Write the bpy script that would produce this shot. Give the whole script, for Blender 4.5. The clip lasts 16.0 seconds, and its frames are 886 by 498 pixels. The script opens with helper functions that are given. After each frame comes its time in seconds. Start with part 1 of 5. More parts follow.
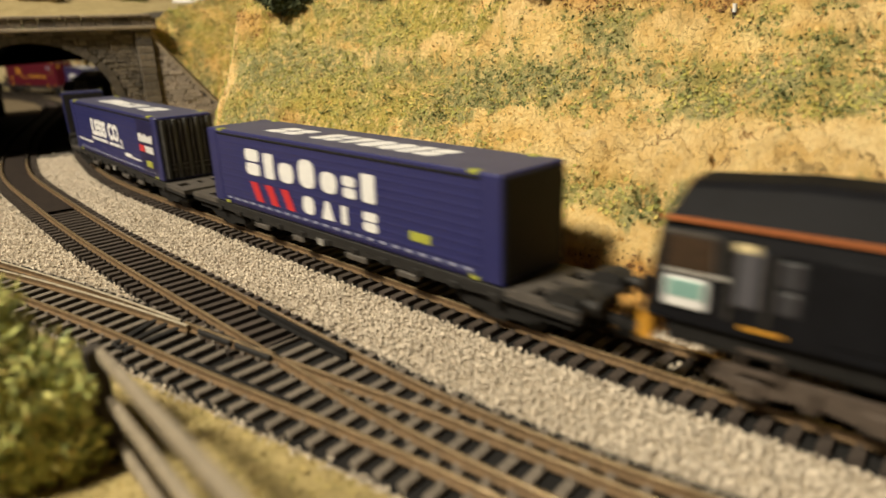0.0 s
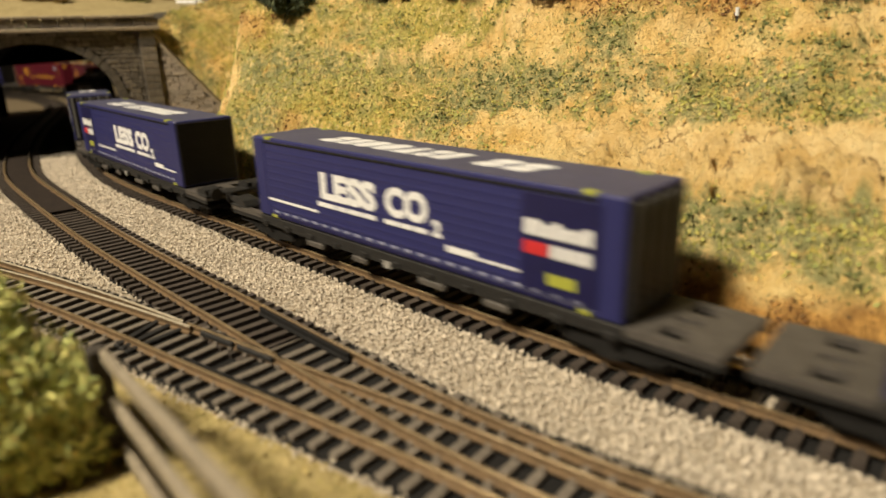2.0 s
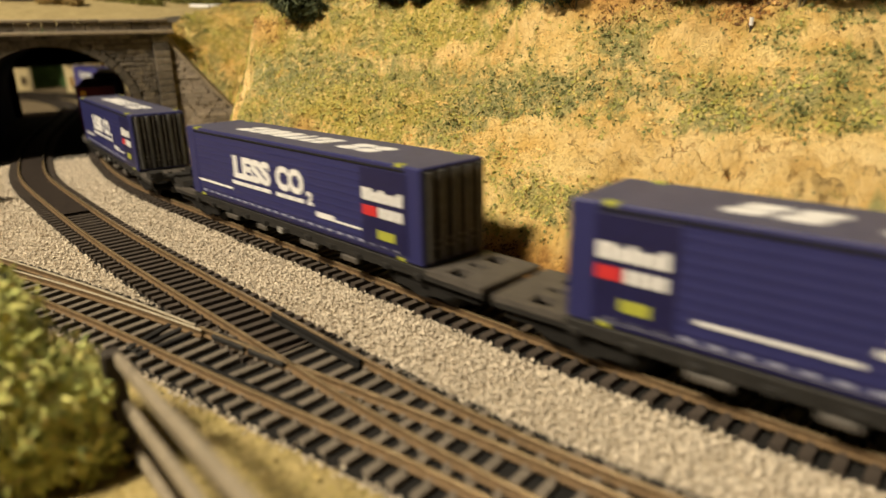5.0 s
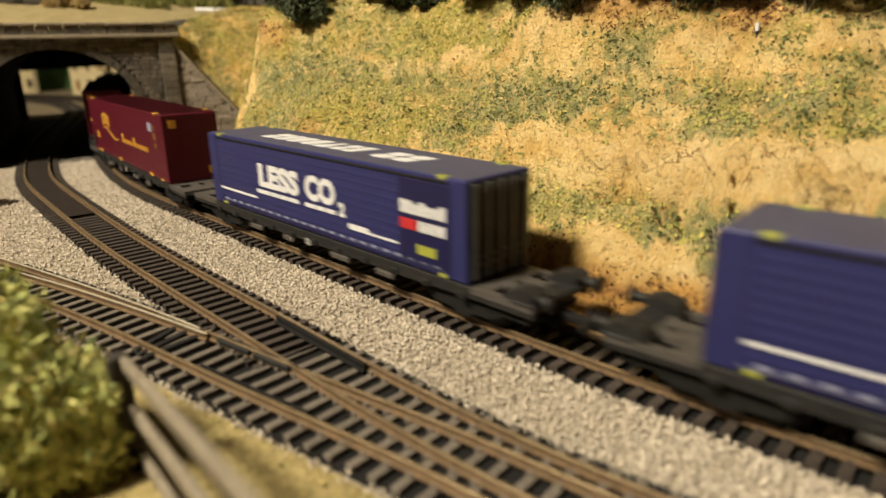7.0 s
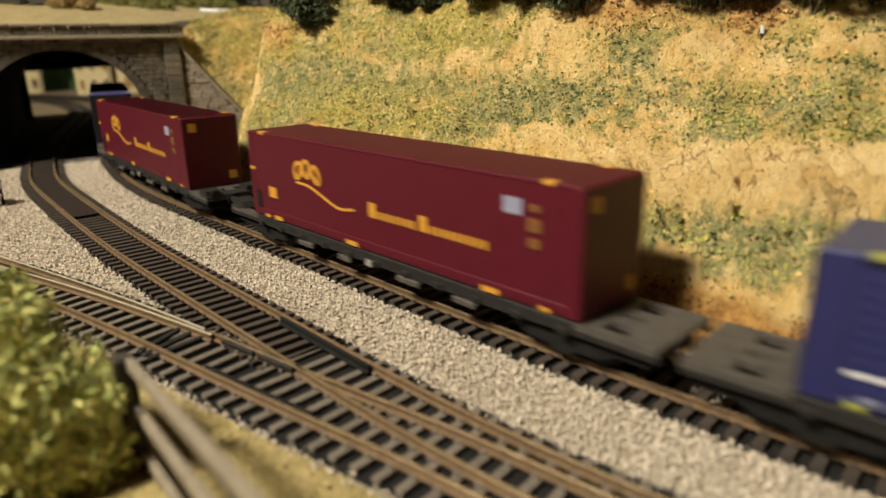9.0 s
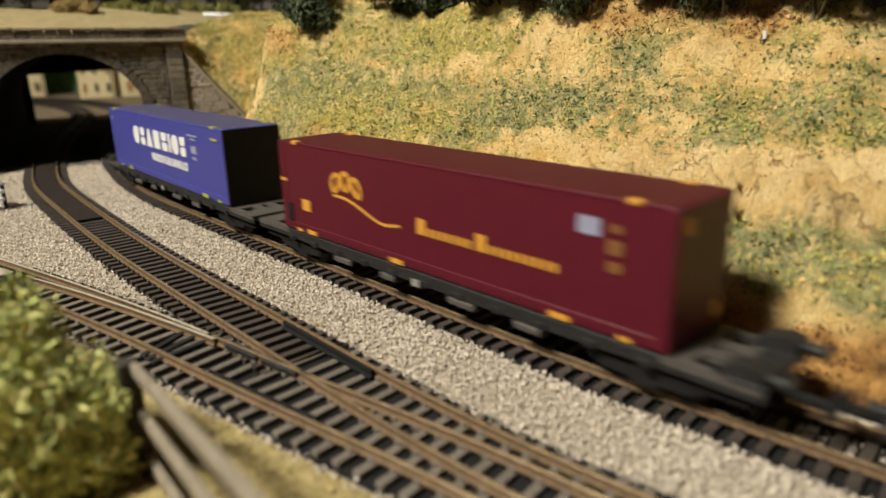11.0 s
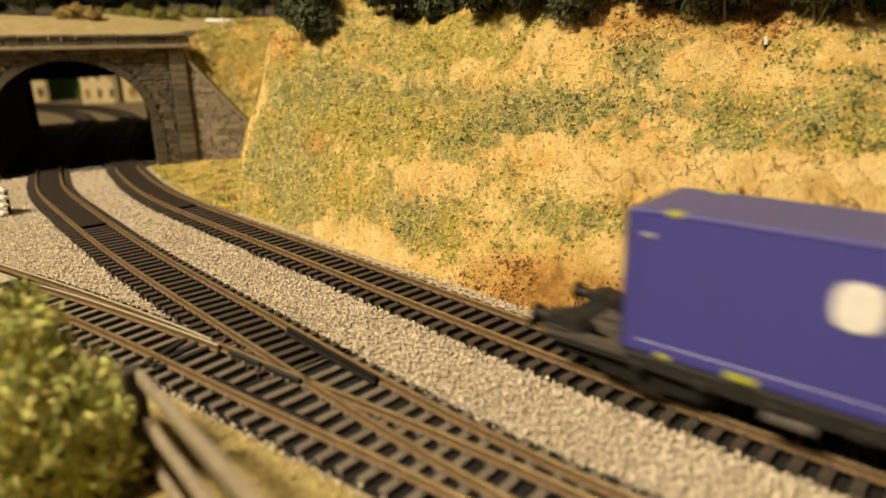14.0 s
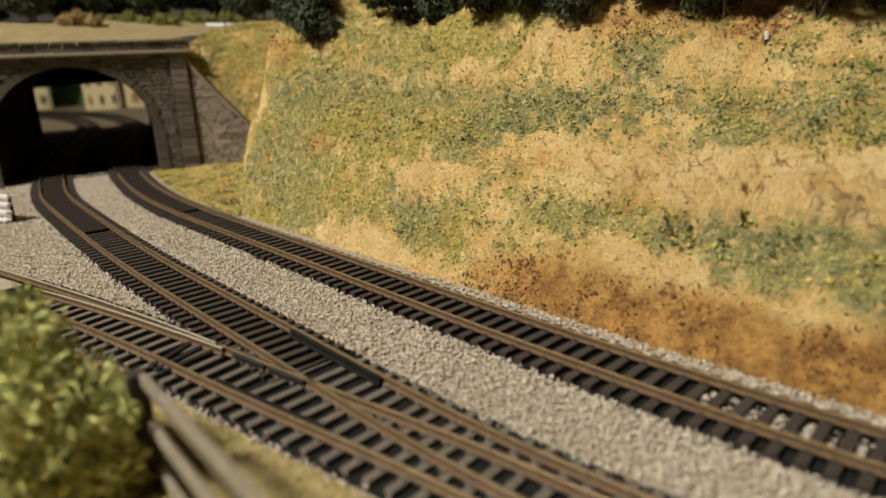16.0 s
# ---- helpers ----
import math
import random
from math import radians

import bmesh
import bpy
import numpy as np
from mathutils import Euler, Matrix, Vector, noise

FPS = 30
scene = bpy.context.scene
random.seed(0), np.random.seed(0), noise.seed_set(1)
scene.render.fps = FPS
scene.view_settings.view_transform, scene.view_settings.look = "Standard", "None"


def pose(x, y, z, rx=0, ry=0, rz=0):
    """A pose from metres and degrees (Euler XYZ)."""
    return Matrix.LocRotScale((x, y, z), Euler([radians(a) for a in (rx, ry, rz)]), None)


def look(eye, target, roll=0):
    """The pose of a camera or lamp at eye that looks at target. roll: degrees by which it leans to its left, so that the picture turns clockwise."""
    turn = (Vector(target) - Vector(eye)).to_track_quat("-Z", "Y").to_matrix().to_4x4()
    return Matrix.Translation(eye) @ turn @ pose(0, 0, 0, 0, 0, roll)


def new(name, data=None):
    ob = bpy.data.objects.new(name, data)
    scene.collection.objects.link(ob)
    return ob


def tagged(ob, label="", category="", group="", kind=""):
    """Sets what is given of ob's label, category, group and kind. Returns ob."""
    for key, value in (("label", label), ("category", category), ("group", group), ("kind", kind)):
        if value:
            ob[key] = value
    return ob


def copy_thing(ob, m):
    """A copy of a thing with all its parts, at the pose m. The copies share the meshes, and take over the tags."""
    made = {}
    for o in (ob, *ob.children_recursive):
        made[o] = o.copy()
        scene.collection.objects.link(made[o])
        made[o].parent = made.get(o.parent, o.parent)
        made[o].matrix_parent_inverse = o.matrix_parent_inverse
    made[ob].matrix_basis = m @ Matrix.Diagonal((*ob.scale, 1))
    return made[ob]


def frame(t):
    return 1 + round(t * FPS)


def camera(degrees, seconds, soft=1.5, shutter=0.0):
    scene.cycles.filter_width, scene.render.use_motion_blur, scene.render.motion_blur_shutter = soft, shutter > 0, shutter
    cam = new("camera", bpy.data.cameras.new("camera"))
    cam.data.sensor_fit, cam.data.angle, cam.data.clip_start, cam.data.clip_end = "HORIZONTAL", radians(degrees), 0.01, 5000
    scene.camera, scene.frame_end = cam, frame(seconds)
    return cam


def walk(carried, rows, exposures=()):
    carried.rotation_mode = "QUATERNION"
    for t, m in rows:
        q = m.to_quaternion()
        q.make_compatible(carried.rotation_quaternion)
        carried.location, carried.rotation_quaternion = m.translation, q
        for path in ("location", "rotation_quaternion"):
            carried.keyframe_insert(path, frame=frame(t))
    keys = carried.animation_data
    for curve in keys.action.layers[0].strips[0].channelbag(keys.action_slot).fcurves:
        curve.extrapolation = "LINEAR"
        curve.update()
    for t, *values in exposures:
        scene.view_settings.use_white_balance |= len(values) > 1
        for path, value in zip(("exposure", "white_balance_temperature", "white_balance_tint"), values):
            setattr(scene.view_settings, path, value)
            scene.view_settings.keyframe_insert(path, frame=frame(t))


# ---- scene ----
cam = camera(67.8, 16.0, soft=1.5, shutter=0.9)
cam.data.dof.use_dof = True
cam.data.dof.focus_distance = 0.29
cam.data.dof.aperture_fstop = 8.8

# seconds, eye x, y, z, turn to the left, tilt up, roll
VIEW = [
    (0, 0.00304, 0.00060, 0.08702, -1.949, -18.517, -1.939),
    (0.5, 0.00323, 0.00043, 0.08731, -1.960, -18.570, -1.849),
    (1, 0.00318, 0.00035, 0.08738, -1.967, -18.564, -1.803),
    (1.5, 0.00295, 0.00038, 0.08736, -1.936, -18.503, -1.794),
    (2, 0.00267, 0.00044, 0.08748, -1.852, -18.412, -1.729),
    (2.5, 0.00245, 0.00050, 0.08771, -1.724, -18.333, -1.626),
    (3, 0.00227, 0.00045, 0.08796, -1.587, -18.267, -1.546),
    (3.5, 0.00209, 0.00034, 0.08815, -1.452, -18.201, -1.475),
    (4, 0.00195, 0.00029, 0.08831, -1.307, -18.147, -1.415),
    (6.5, 0.00103, 0.00061, 0.08876, -0.967, -17.821, -1.149),
    (7, 0.00089, 0.00054, 0.08891, -0.865, -17.750, -1.138),
    (7.5, 0.00071, 0.00053, 0.08909, -0.800, -17.696, -1.106),
    (8, 0.00052, 0.00053, 0.08914, -0.771, -17.654, -1.055),
    (8.5, 0.00041, 0.00054, 0.08917, -0.708, -17.644, -1.025),
    (9, 0.00049, 0.00044, 0.08934, -0.597, -17.688, -1.054),
    (11.5, -0.00022, 0.00028, 0.08992, -0.468, -17.338, -0.968),
    (12, -0.00018, 0.00030, 0.08998, -0.391, -17.318, -0.964),
    (12.5, -0.00011, 0.00023, 0.09013, -0.336, -17.288, -0.962),
    (13, -0.00017, 0.00015, 0.09036, -0.327, -17.225, -0.943),
    (13.5, -0.00032, 0.00003, 0.09059, -0.336, -17.131, -0.999),
    (14, -0.00042, -0.00011, 0.09073, -0.337, -17.058, -1.172),
    (14.5, -0.00042, -0.00014, 0.09070, -0.315, -17.013, -1.343),
    (15, -0.00045, -0.00011, 0.09062, -0.269, -16.983, -1.491),
    (15.5, -0.00040, -0.00009, 0.09051, -0.177, -16.966, -1.736),
    (16, 0.00000, -0.00000, 0.09030, 0.000, -16.956, -2.107),
]


def view_pose(x, y, z, turn, tilt, roll):
    a, b = radians(turn), radians(tilt)
    ahead = Vector((-math.sin(a) * math.cos(b), math.cos(a) * math.cos(b), math.sin(b)))
    return look((x, y, z), Vector((x, y, z)) + ahead, roll)


EXPOSURES = [(0, 0.04, 6250, 10), (2.0, 0.04, 6400, 10), (3.5, 0.04, 6700, 10), (6.5, 0.03, 6450, 10), (7.5, 0.02, 6100, 10), (9.0, 0.0, 6000, 10),
             (11.5, 0.02, 5550, 10), (12.0, 0.03, 5650, 10), (13.5, 0.04, 6900, 10), (14.0, 0.05, 7450, 10), (14.5, 0.02, 7000, 10), (14.95, -0.22, 5950, 10), (16.0, -0.33, 5650, 10)]
walk(cam, [(row[0], view_pose(*row[1:])) for row in VIEW], EXPOSURES)

# ---- light ----
world = bpy.data.worlds.new("world")
scene.world = world
world.use_nodes = True
world.node_tree.nodes["Background"].inputs[0].default_value = (1.0, 0.86, 0.66, 1)
world.node_tree.nodes["Background"].inputs[1].default_value = 0.008
LAMP_AT = (-0.95, -0.30, 1.40)
lamp_data = bpy.data.lights.new("ceiling_lamp_light", "AREA")
lamp_data.shape, lamp_data.size = "DISK", 0.34
lamp_data.energy, lamp_data.color = 79.0, (1.0, 0.86, 0.62)
lamp_light = new("ceiling_lamp_light", lamp_data)
lamp_light.matrix_world = look(LAMP_AT, (-0.05, 0.3, 0.0))


# ---- materials ----
def material(name, base, other=None, scale=300.0, rough=0.7, bump=0.3, metal=0.0, spread=0.5, fine=4.0, vary=0.0, island=False, depth=0.0004, spec=0.5):
    """A surface of two colours mixed by coarse and fine noise, with relief of that depth in metres."""
    m = bpy.data.materials.new(name)
    m.use_nodes = True
    nt, ln = m.node_tree, m.node_tree.links
    b = nt.nodes["Principled BSDF"]
    b.inputs["Roughness"].default_value, b.inputs["Metallic"].default_value = rough, metal
    b.inputs["Specular IOR Level"].default_value = spec
    tc = nt.nodes.new("ShaderNodeTexCoord")
    n1, n2 = nt.nodes.new("ShaderNodeTexNoise"), nt.nodes.new("ShaderNodeTexNoise")
    for n, s, d in ((n1, scale, 5.0), (n2, scale * fine, 3.0)):
        n.inputs["Scale"].default_value, n.inputs["Detail"].default_value = s, d
        ln.new(tc.outputs["Object"], n.inputs["Vector"])
    mixn = nt.nodes.new("ShaderNodeMath")
    mixn.operation = "MULTIPLY_ADD"
    mixn.inputs[1].default_value = 0.5
    ln.new(n2.outputs[0], mixn.inputs[0])
    half = nt.nodes.new("ShaderNodeMath")
    half.operation = "MULTIPLY"
    half.inputs[1].default_value = 0.5
    ln.new(n1.outputs[0], half.inputs[0])
    ln.new(half.outputs[0], mixn.inputs[2])
    ramp = nt.nodes.new("ShaderNodeValToRGB")
    other = other or tuple(0.6 * c for c in base)
    ramp.color_ramp.elements[0].position, ramp.color_ramp.elements[1].position = 0.5 - 0.3 * spread, 0.5 + 0.3 * spread
    ramp.color_ramp.elements[0].color, ramp.color_ramp.elements[1].color = (*other, 1), (*base, 1)
    ln.new(mixn.outputs[0], ramp.inputs[0])
    out = ramp.outputs[0]
    if vary:
        info = nt.nodes.new("ShaderNodeNewGeometry" if island else "ShaderNodeObjectInfo")
        ma = nt.nodes.new("ShaderNodeMapRange")
        ma.inputs["To Min"].default_value, ma.inputs["To Max"].default_value = 1 - vary, 1 + vary
        ln.new(info.outputs["Random Per Island" if island else "Random"], ma.inputs[0])
        hsv = nt.nodes.new("ShaderNodeHueSaturation")
        ln.new(ma.outputs[0], hsv.inputs["Value"])
        ln.new(out, hsv.inputs["Color"])
        out = hsv.outputs[0]
    ln.new(out, b.inputs["Base Color"])
    if bump:
        bp = nt.nodes.new("ShaderNodeBump")
        bp.inputs["Strength"].default_value, bp.inputs["Distance"].default_value = bump, depth
        ln.new(mixn.outputs[0], bp.inputs["Height"])
        ln.new(bp.outputs[0], b.inputs["Normal"])
    return m


M = {
    "ballast_bed": material("ballast bed", (0.42, 0.36, 0.28), (0.24, 0.20, 0.15), 260, 0.9, 0.8, depth=0.001),
    "ballast": material("ballast stone", (0.60, 0.53, 0.435), (0.43, 0.375, 0.305), 500, 0.85, 0.2, vary=0.25, island=True),
    "bed_black": material("black underlay", (0.018, 0.017, 0.017), (0.010, 0.010, 0.010), 300, 0.9, 0.3, spec=0.1),
    "sleeper": material("sleeper plastic", (0.064, 0.050, 0.042), (0.036, 0.029, 0.025), 600, 0.6, 0.2, vary=0.15),
    "timber_grey": material("grey turnout timber", (0.170, 0.146, 0.120), (0.095, 0.080, 0.066), 500, 0.65, 0.2, vary=0.12),
    "rail": material("weathered rail", (0.22, 0.145, 0.080), (0.11, 0.075, 0.043), 400, 0.45, 0.2, 0.3, depth=0.0001),
    "rail_top": material("worn rail head", (0.60, 0.46, 0.28), (0.34, 0.245, 0.14), 160, 0.25, 0.1, 0.7, depth=0.0001),
    "rail_bright": material("polished rail head", (0.72, 0.66, 0.52), (0.55, 0.48, 0.36), 160, 0.30, 0.05, 0.5, depth=0.0001),
    "stone": material("grey stone", (0.270, 0.222, 0.172), (0.120, 0.100, 0.080), 420, 0.85, 1.0, vary=0.38, depth=0.0008),
    "stone_edge": material("stone dressing", (0.115, 0.097, 0.077), (0.050, 0.043, 0.036), 300, 0.85, 0.5, vary=0.15),
    "stone_pale": material("pale coping stone", (0.27, 0.220, 0.158), (0.155, 0.128, 0.094), 260, 0.85, 0.6, vary=0.15),
    # darker copy of the grey stone, with the portal face's shade painted in
    "stone_shade": material("shaded grey stone", (0.165, 0.139, 0.110), (0.062, 0.053, 0.044), 420, 0.85, 1.0, vary=0.45, depth=0.0008),
    # dull dark rail colour that stands for the tunnel's shade
    "rail_shade": material("shade-dark rail", (0.035, 0.028, 0.022), (0.02, 0.017, 0.014), 300, 0.8, 0.2, spec=0.1),
    "mortar": material("dark joint", (0.060, 0.050, 0.041), (0.034, 0.029, 0.024), 400, 0.9, 0.4),
    # the darkness inside the tunnel, as a colour
    "bore_shade": material("shade-black bore", (0.016, 0.015, 0.014), (0.008, 0.008, 0.008), 200, 0.95, 0.4),
    "navy": material("navy curtain", (0.020, 0.022, 0.108), (0.016, 0.018, 0.088), 120, 0.42, 0.15, spread=1.2, depth=0.0002),
    "navy_dark": material("dark navy panel", (0.0085, 0.0085, 0.058), (0.0065, 0.0065, 0.045), 120, 0.42, 0.1),
    # navy and blue roofs are paler and greyer than their sides
    "navy_top": material("paler navy roof", (0.070, 0.072, 0.125), (0.050, 0.052, 0.095), 90, 0.5, 0.15),
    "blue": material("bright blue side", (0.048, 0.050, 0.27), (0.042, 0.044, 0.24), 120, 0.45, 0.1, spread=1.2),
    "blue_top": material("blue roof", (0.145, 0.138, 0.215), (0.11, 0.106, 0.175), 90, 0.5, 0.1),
    "maroon": material("maroon side", (0.086, 0.0065, 0.016), (0.068, 0.005, 0.013), 120, 0.45, 0.1, spread=1.2, spec=0.25),
    # shade on the unlit container ends, painted as near-black
    "end_shade": material("shade-black end", (0.012, 0.0115, 0.013), (0.008, 0.0075, 0.009), 200, 0.6, 0.2, spec=0.2),
    "steel_dark": material("dark wagon steel", (0.024, 0.023, 0.023), (0.012, 0.0115, 0.0115), 300, 0.6, 0.3, spec=0.25),
    "deck": material("worn grey deck", (0.085, 0.075, 0.068), (0.045, 0.040, 0.036), 250, 0.6, 0.3),
    "white": material("white marking", (0.72, 0.72, 0.73), (0.60, 0.60, 0.62), 400, 0.5, 0.0),
    "grey_mark": material("pale grey strap", (0.30, 0.31, 0.42), (0.22, 0.23, 0.34), 400, 0.5, 0.0),
    "rib_grey": material("grey door rib", (0.10, 0.10, 0.105), (0.06, 0.06, 0.065), 300, 0.5, 0.1),
    "plate_grey": material("dull data plate", (0.34, 0.33, 0.31), (0.24, 0.23, 0.22), 500, 0.6, 0.0),
    "red": material("red marking", (0.50, 0.025, 0.03), (0.42, 0.02, 0.025), 400, 0.5, 0.0),
    "yellow": material("yellow marking", (0.34, 0.36, 0.05), (0.27, 0.28, 0.04), 400, 0.5, 0.0),
    "gold": material("gold marking", (0.60, 0.30, 0.03), (0.50, 0.24, 0.025), 400, 0.5, 0.0),
    "gold_dull": material("dull gold print", (0.20, 0.085, 0.018), (0.14, 0.055, 0.014), 400, 0.6, 0.0),
    "loco": material("charcoal locomotive paint", (0.0075, 0.008, 0.0105), (0.005, 0.005, 0.0065), 150, 0.6, 0.1, spec=0.10),
    "orange": material("orange line", (0.34, 0.11, 0.035), (0.28, 0.09, 0.03), 300, 0.5, 0.0),
    "grass": material("dry grass flock", (0.41, 0.32, 0.14), (0.26, 0.21, 0.08), 140, 0.95, 0.9, depth=0.002),
    "wood": material("pale weathered timber", (0.26, 0.22, 0.165), (0.16, 0.135, 0.10), 200, 0.8, 0.4),
    "post_dark": material("dark creosoted timber", (0.040, 0.032, 0.026), (0.02, 0.016, 0.013), 250, 0.85, 0.4),
    "cream": material("cream render", (0.62, 0.52, 0.30), (0.54, 0.45, 0.26), 90, 0.85, 0.2),
    "glass_dark": material("dark window", (0.05, 0.03, 0.02), (0.03, 0.02, 0.015), 100, 0.2, 0.0),
    "wall_paint": material("room wall paint", (0.27, 0.245, 0.205), (0.24, 0.215, 0.18), 3, 0.9, 0.1),
    "floor_wood": material("room floor", (0.28, 0.20, 0.13), (0.20, 0.14, 0.09), 6, 0.6, 0.1),
    "ground_tan": material("tan scatter", (0.19, 0.145, 0.085), (0.12, 0.09, 0.05), 120, 0.95, 0.7, depth=0.001),
}


# ---- building helpers ----
def box(bm, cx, cy, cz, sx, sy, sz, bevel=0.0, turn=0.0):
    m = Matrix.Translation((cx, cy, cz)) @ Matrix.Rotation(turn, 4, "Z") @ Matrix.Diagonal((sx, sy, sz, 1))
    vs = bmesh.ops.create_cube(bm, size=1.0, matrix=m)["verts"]
    if bevel:
        es = list({e for v in vs for e in v.link_edges})
        bmesh.ops.bevel(bm, geom=es, offset=bevel, segments=1, affect="EDGES")
    return vs


def rod(bm, a, b, r, seg=8):
    a, b = Vector(a), Vector(b)
    d = b - a
    m = Matrix.Translation((a + b) / 2) @ d.to_track_quat("Z", "Y").to_matrix().to_4x4()
    bmesh.ops.create_cone(bm, cap_ends=True, segments=seg, radius1=r, radius2=r, depth=d.length, matrix=m)


def prism(bm, outline, axis, lo, hi):
    """Sweeps a closed outline of (a, b) pairs along x, y or z from lo to hi."""
    def at(a, b, c):
        return {"x": (c, a, b), "y": (a, c, b), "z": (a, b, c)}[axis]
    v0 = [bm.verts.new(at(a, b, lo)) for a, b in outline]
    v1 = [bm.verts.new(at(a, b, hi)) for a, b in outline]
    n = len(outline)
    fs = [bm.faces.new(v0[::-1]), bm.faces.new(v1)]
    fs += [bm.faces.new((v0[i], v0[(i + 1) % n], v1[(i + 1) % n], v1[i])) for i in range(n)]
    bmesh.ops.recalc_face_normals(bm, faces=fs)


def mesh_of(name, bm, mats):
    me = bpy.data.meshes.new(name)
    bmesh.ops.recalc_face_normals(bm, faces=bm.faces)
    bm.to_mesh(me)
    bm.free()
    for m in (mats if isinstance(mats, (list, tuple)) else [mats]):
        me.materials.append(m)
    return me


def part(name, bm, mat, parent=None, label=""):
    ob = new(name, mesh_of(name, bm, mat) if isinstance(bm, bmesh.types.BMesh) else bm)
    ob.parent = parent
    return tagged(ob, label)


def empty(name):
    ob = new(name)
    ob.empty_display_size = 0.01
    return ob


# ---- the lines of the tracks ----
class Line:
    """A track's middle: a start, a heading in radians, and how it bends along its length."""

    def __init__(self, x, y, heading, stations, bends, lo, hi, step=0.002):
        self.s = np.arange(lo, hi, step)
        k = np.interp(self.s, stations, bends)
        th = np.concatenate([[0], np.cumsum((k[1:] + k[:-1]) / 2 * step)])
        i = int(np.argmin(abs(self.s)))
        self.th = th - th[i] + heading
        mid = (self.th[1:] + self.th[:-1]) / 2
        self.x = np.concatenate([[0], np.cumsum(np.cos(mid) * step)])
        self.y = np.concatenate([[0], np.cumsum(np.sin(mid) * step)])
        self.x += x - self.x[i]
        self.y += y - self.y[i]

    def at(self, s, off=0.0):
        """The place and heading at s; off is to the left of the way."""
        x, y, t = (float(np.interp(s, self.s, q)) for q in (self.x, self.y, self.th))
        return x - math.sin(t) * off, y + math.cos(t) * off, t


LINE_A = Line(0.1001, 0.1286, 2.3918, [-3, -0.02, 0, 0.111, 0.222, 0.334, 0.445, 0.5, 0.62, 0.75, 0.85, 0.95, 1.3, 3],
              [0, 0, -0.847, -0.378, 0.181, -0.211, -1.75, -0.8, -0.78, -0.62, 0.0, 0.9, 1.5, 2.3], -3.0, 3.4)
LINE_B = Line(0.0471, 0.1003, 2.5085, [-1, -0.02, 0, 0.137, 0.275, 0.412, 0.49, 0.55, 0.65, 0.80, 0.90, 1.0, 1.35, 3],
              [0, 0, -3.2458, 0.2602, -0.5565, 0.0181, -2.2, -0.6, -0.5, -0.4, 0.0, 1.0, 1.6, 2.3], -1.0, 3.0)
LINE_C = Line(0.008, 0.1246, 2.4518, [-1, -0.01, 0, 0.069, 0.138, 0.207, 0.276, 0.4], [0, 0, 2.041, -0.929, 1.0393, 0.3405, 0.2261, 0], -0.06, 0.34)
RAIL_Z, SLEEPER_TOP, BED_Z = 0.0, -0.0027, -0.0048


# ---- the room and the board ----
def room():
    lo, hi, top = -2.7, 2.7, 1.45
    bm = bmesh.new()
    box(bm, 0, 0, -0.95, 5.6, 5.6, 0.1)
    tagged(part("floor", bm, M["floor_wood"]), "brown wooden floor of the layout room", "floor", kind="structure")
    bm = bmesh.new()
    box(bm, 0, 0, top + 0.05, 5.6, 5.6, 0.1)
    tagged(part("ceiling", bm, M["wall_paint"]), "plain dull beige ceiling over the layout", "ceiling", kind="structure")
    for name, x, y, sx, sy in (("wall_north", 0, 2.75, 5.6, 0.1), ("wall_south", 0, -2.75, 5.6, 0.1), ("wall_east", 2.75, 0, 0.1, 5.4), ("wall_west", -2.75, 0, 0.1, 5.4)):
        bm = bmesh.new()
        box(bm, x, y, 0.25, sx, sy, 2.4)
        tagged(part(name, bm, M["wall_paint"]), "plain dull beige painted room wall", "wall", kind="structure")
    bm = bmesh.new()
    box(bm, 0.1, 0.1, -0.0155, 4.4, 4.4, 0.02)
    tagged(part("ground", bm, M["ground_tan"]), "tan scatter-covered board under the model railway", "ground", kind="structure")
    lamp = empty("ceiling_lamp")
    lamp.matrix_world = look(Vector(LAMP_AT) + Vector((-0.012, -0.010, 0.022)), (-0.05, 0.3, 0.0))
    bm = bmesh.new()
    bmesh.ops.create_cone(bm, cap_ends=True, segments=32, radius1=0.13, radius2=0.06, depth=0.05, matrix=Matrix.Translation((0, 0, 0.03)))
    part("shade", bm, M["white"], lamp)
    bm = bmesh.new()
    m = lamp.matrix_world
    top_end = m.inverted() @ Vector((m.translation.x, m.translation.y, top))
    rod(bm, (0, 0, 0.03), top_end, 0.010)
    part("stem", bm, M["steel_dark"], lamp)
    tagged(lamp, "round white ceiling lamp turned to the layout", "lamp")


room()


M["infill"] = material("dark infill", (0.030, 0.022, 0.018), (0.014, 0.011, 0.010), 200, 0.8, 0.3, spec=0.15)


def ribbon(line, s0, s1, lo, hi, z, step=0.006, thick=0.0):
    """A strip along a line between two offsets, with sides of that depth."""
    bm = bmesh.new()
    rows = []
    for s in np.arange(s0, s1 + step / 2, step):
        pts = [line.at(s, o) for o in (lo, hi)]
        row = [bm.verts.new((p[0], p[1], z)) for p in pts]
        if thick:
            row = [bm.verts.new((pts[0][0], pts[0][1], z - thick))] + row + [bm.verts.new((pts[1][0], pts[1][1], z - thick))]
        rows.append(row)
    for a, b in zip(rows, rows[1:]):
        for i in range(len(a) - 1):
            bm.faces.new((a[i], b[i], b[i + 1], a[i + 1]))
    return bm


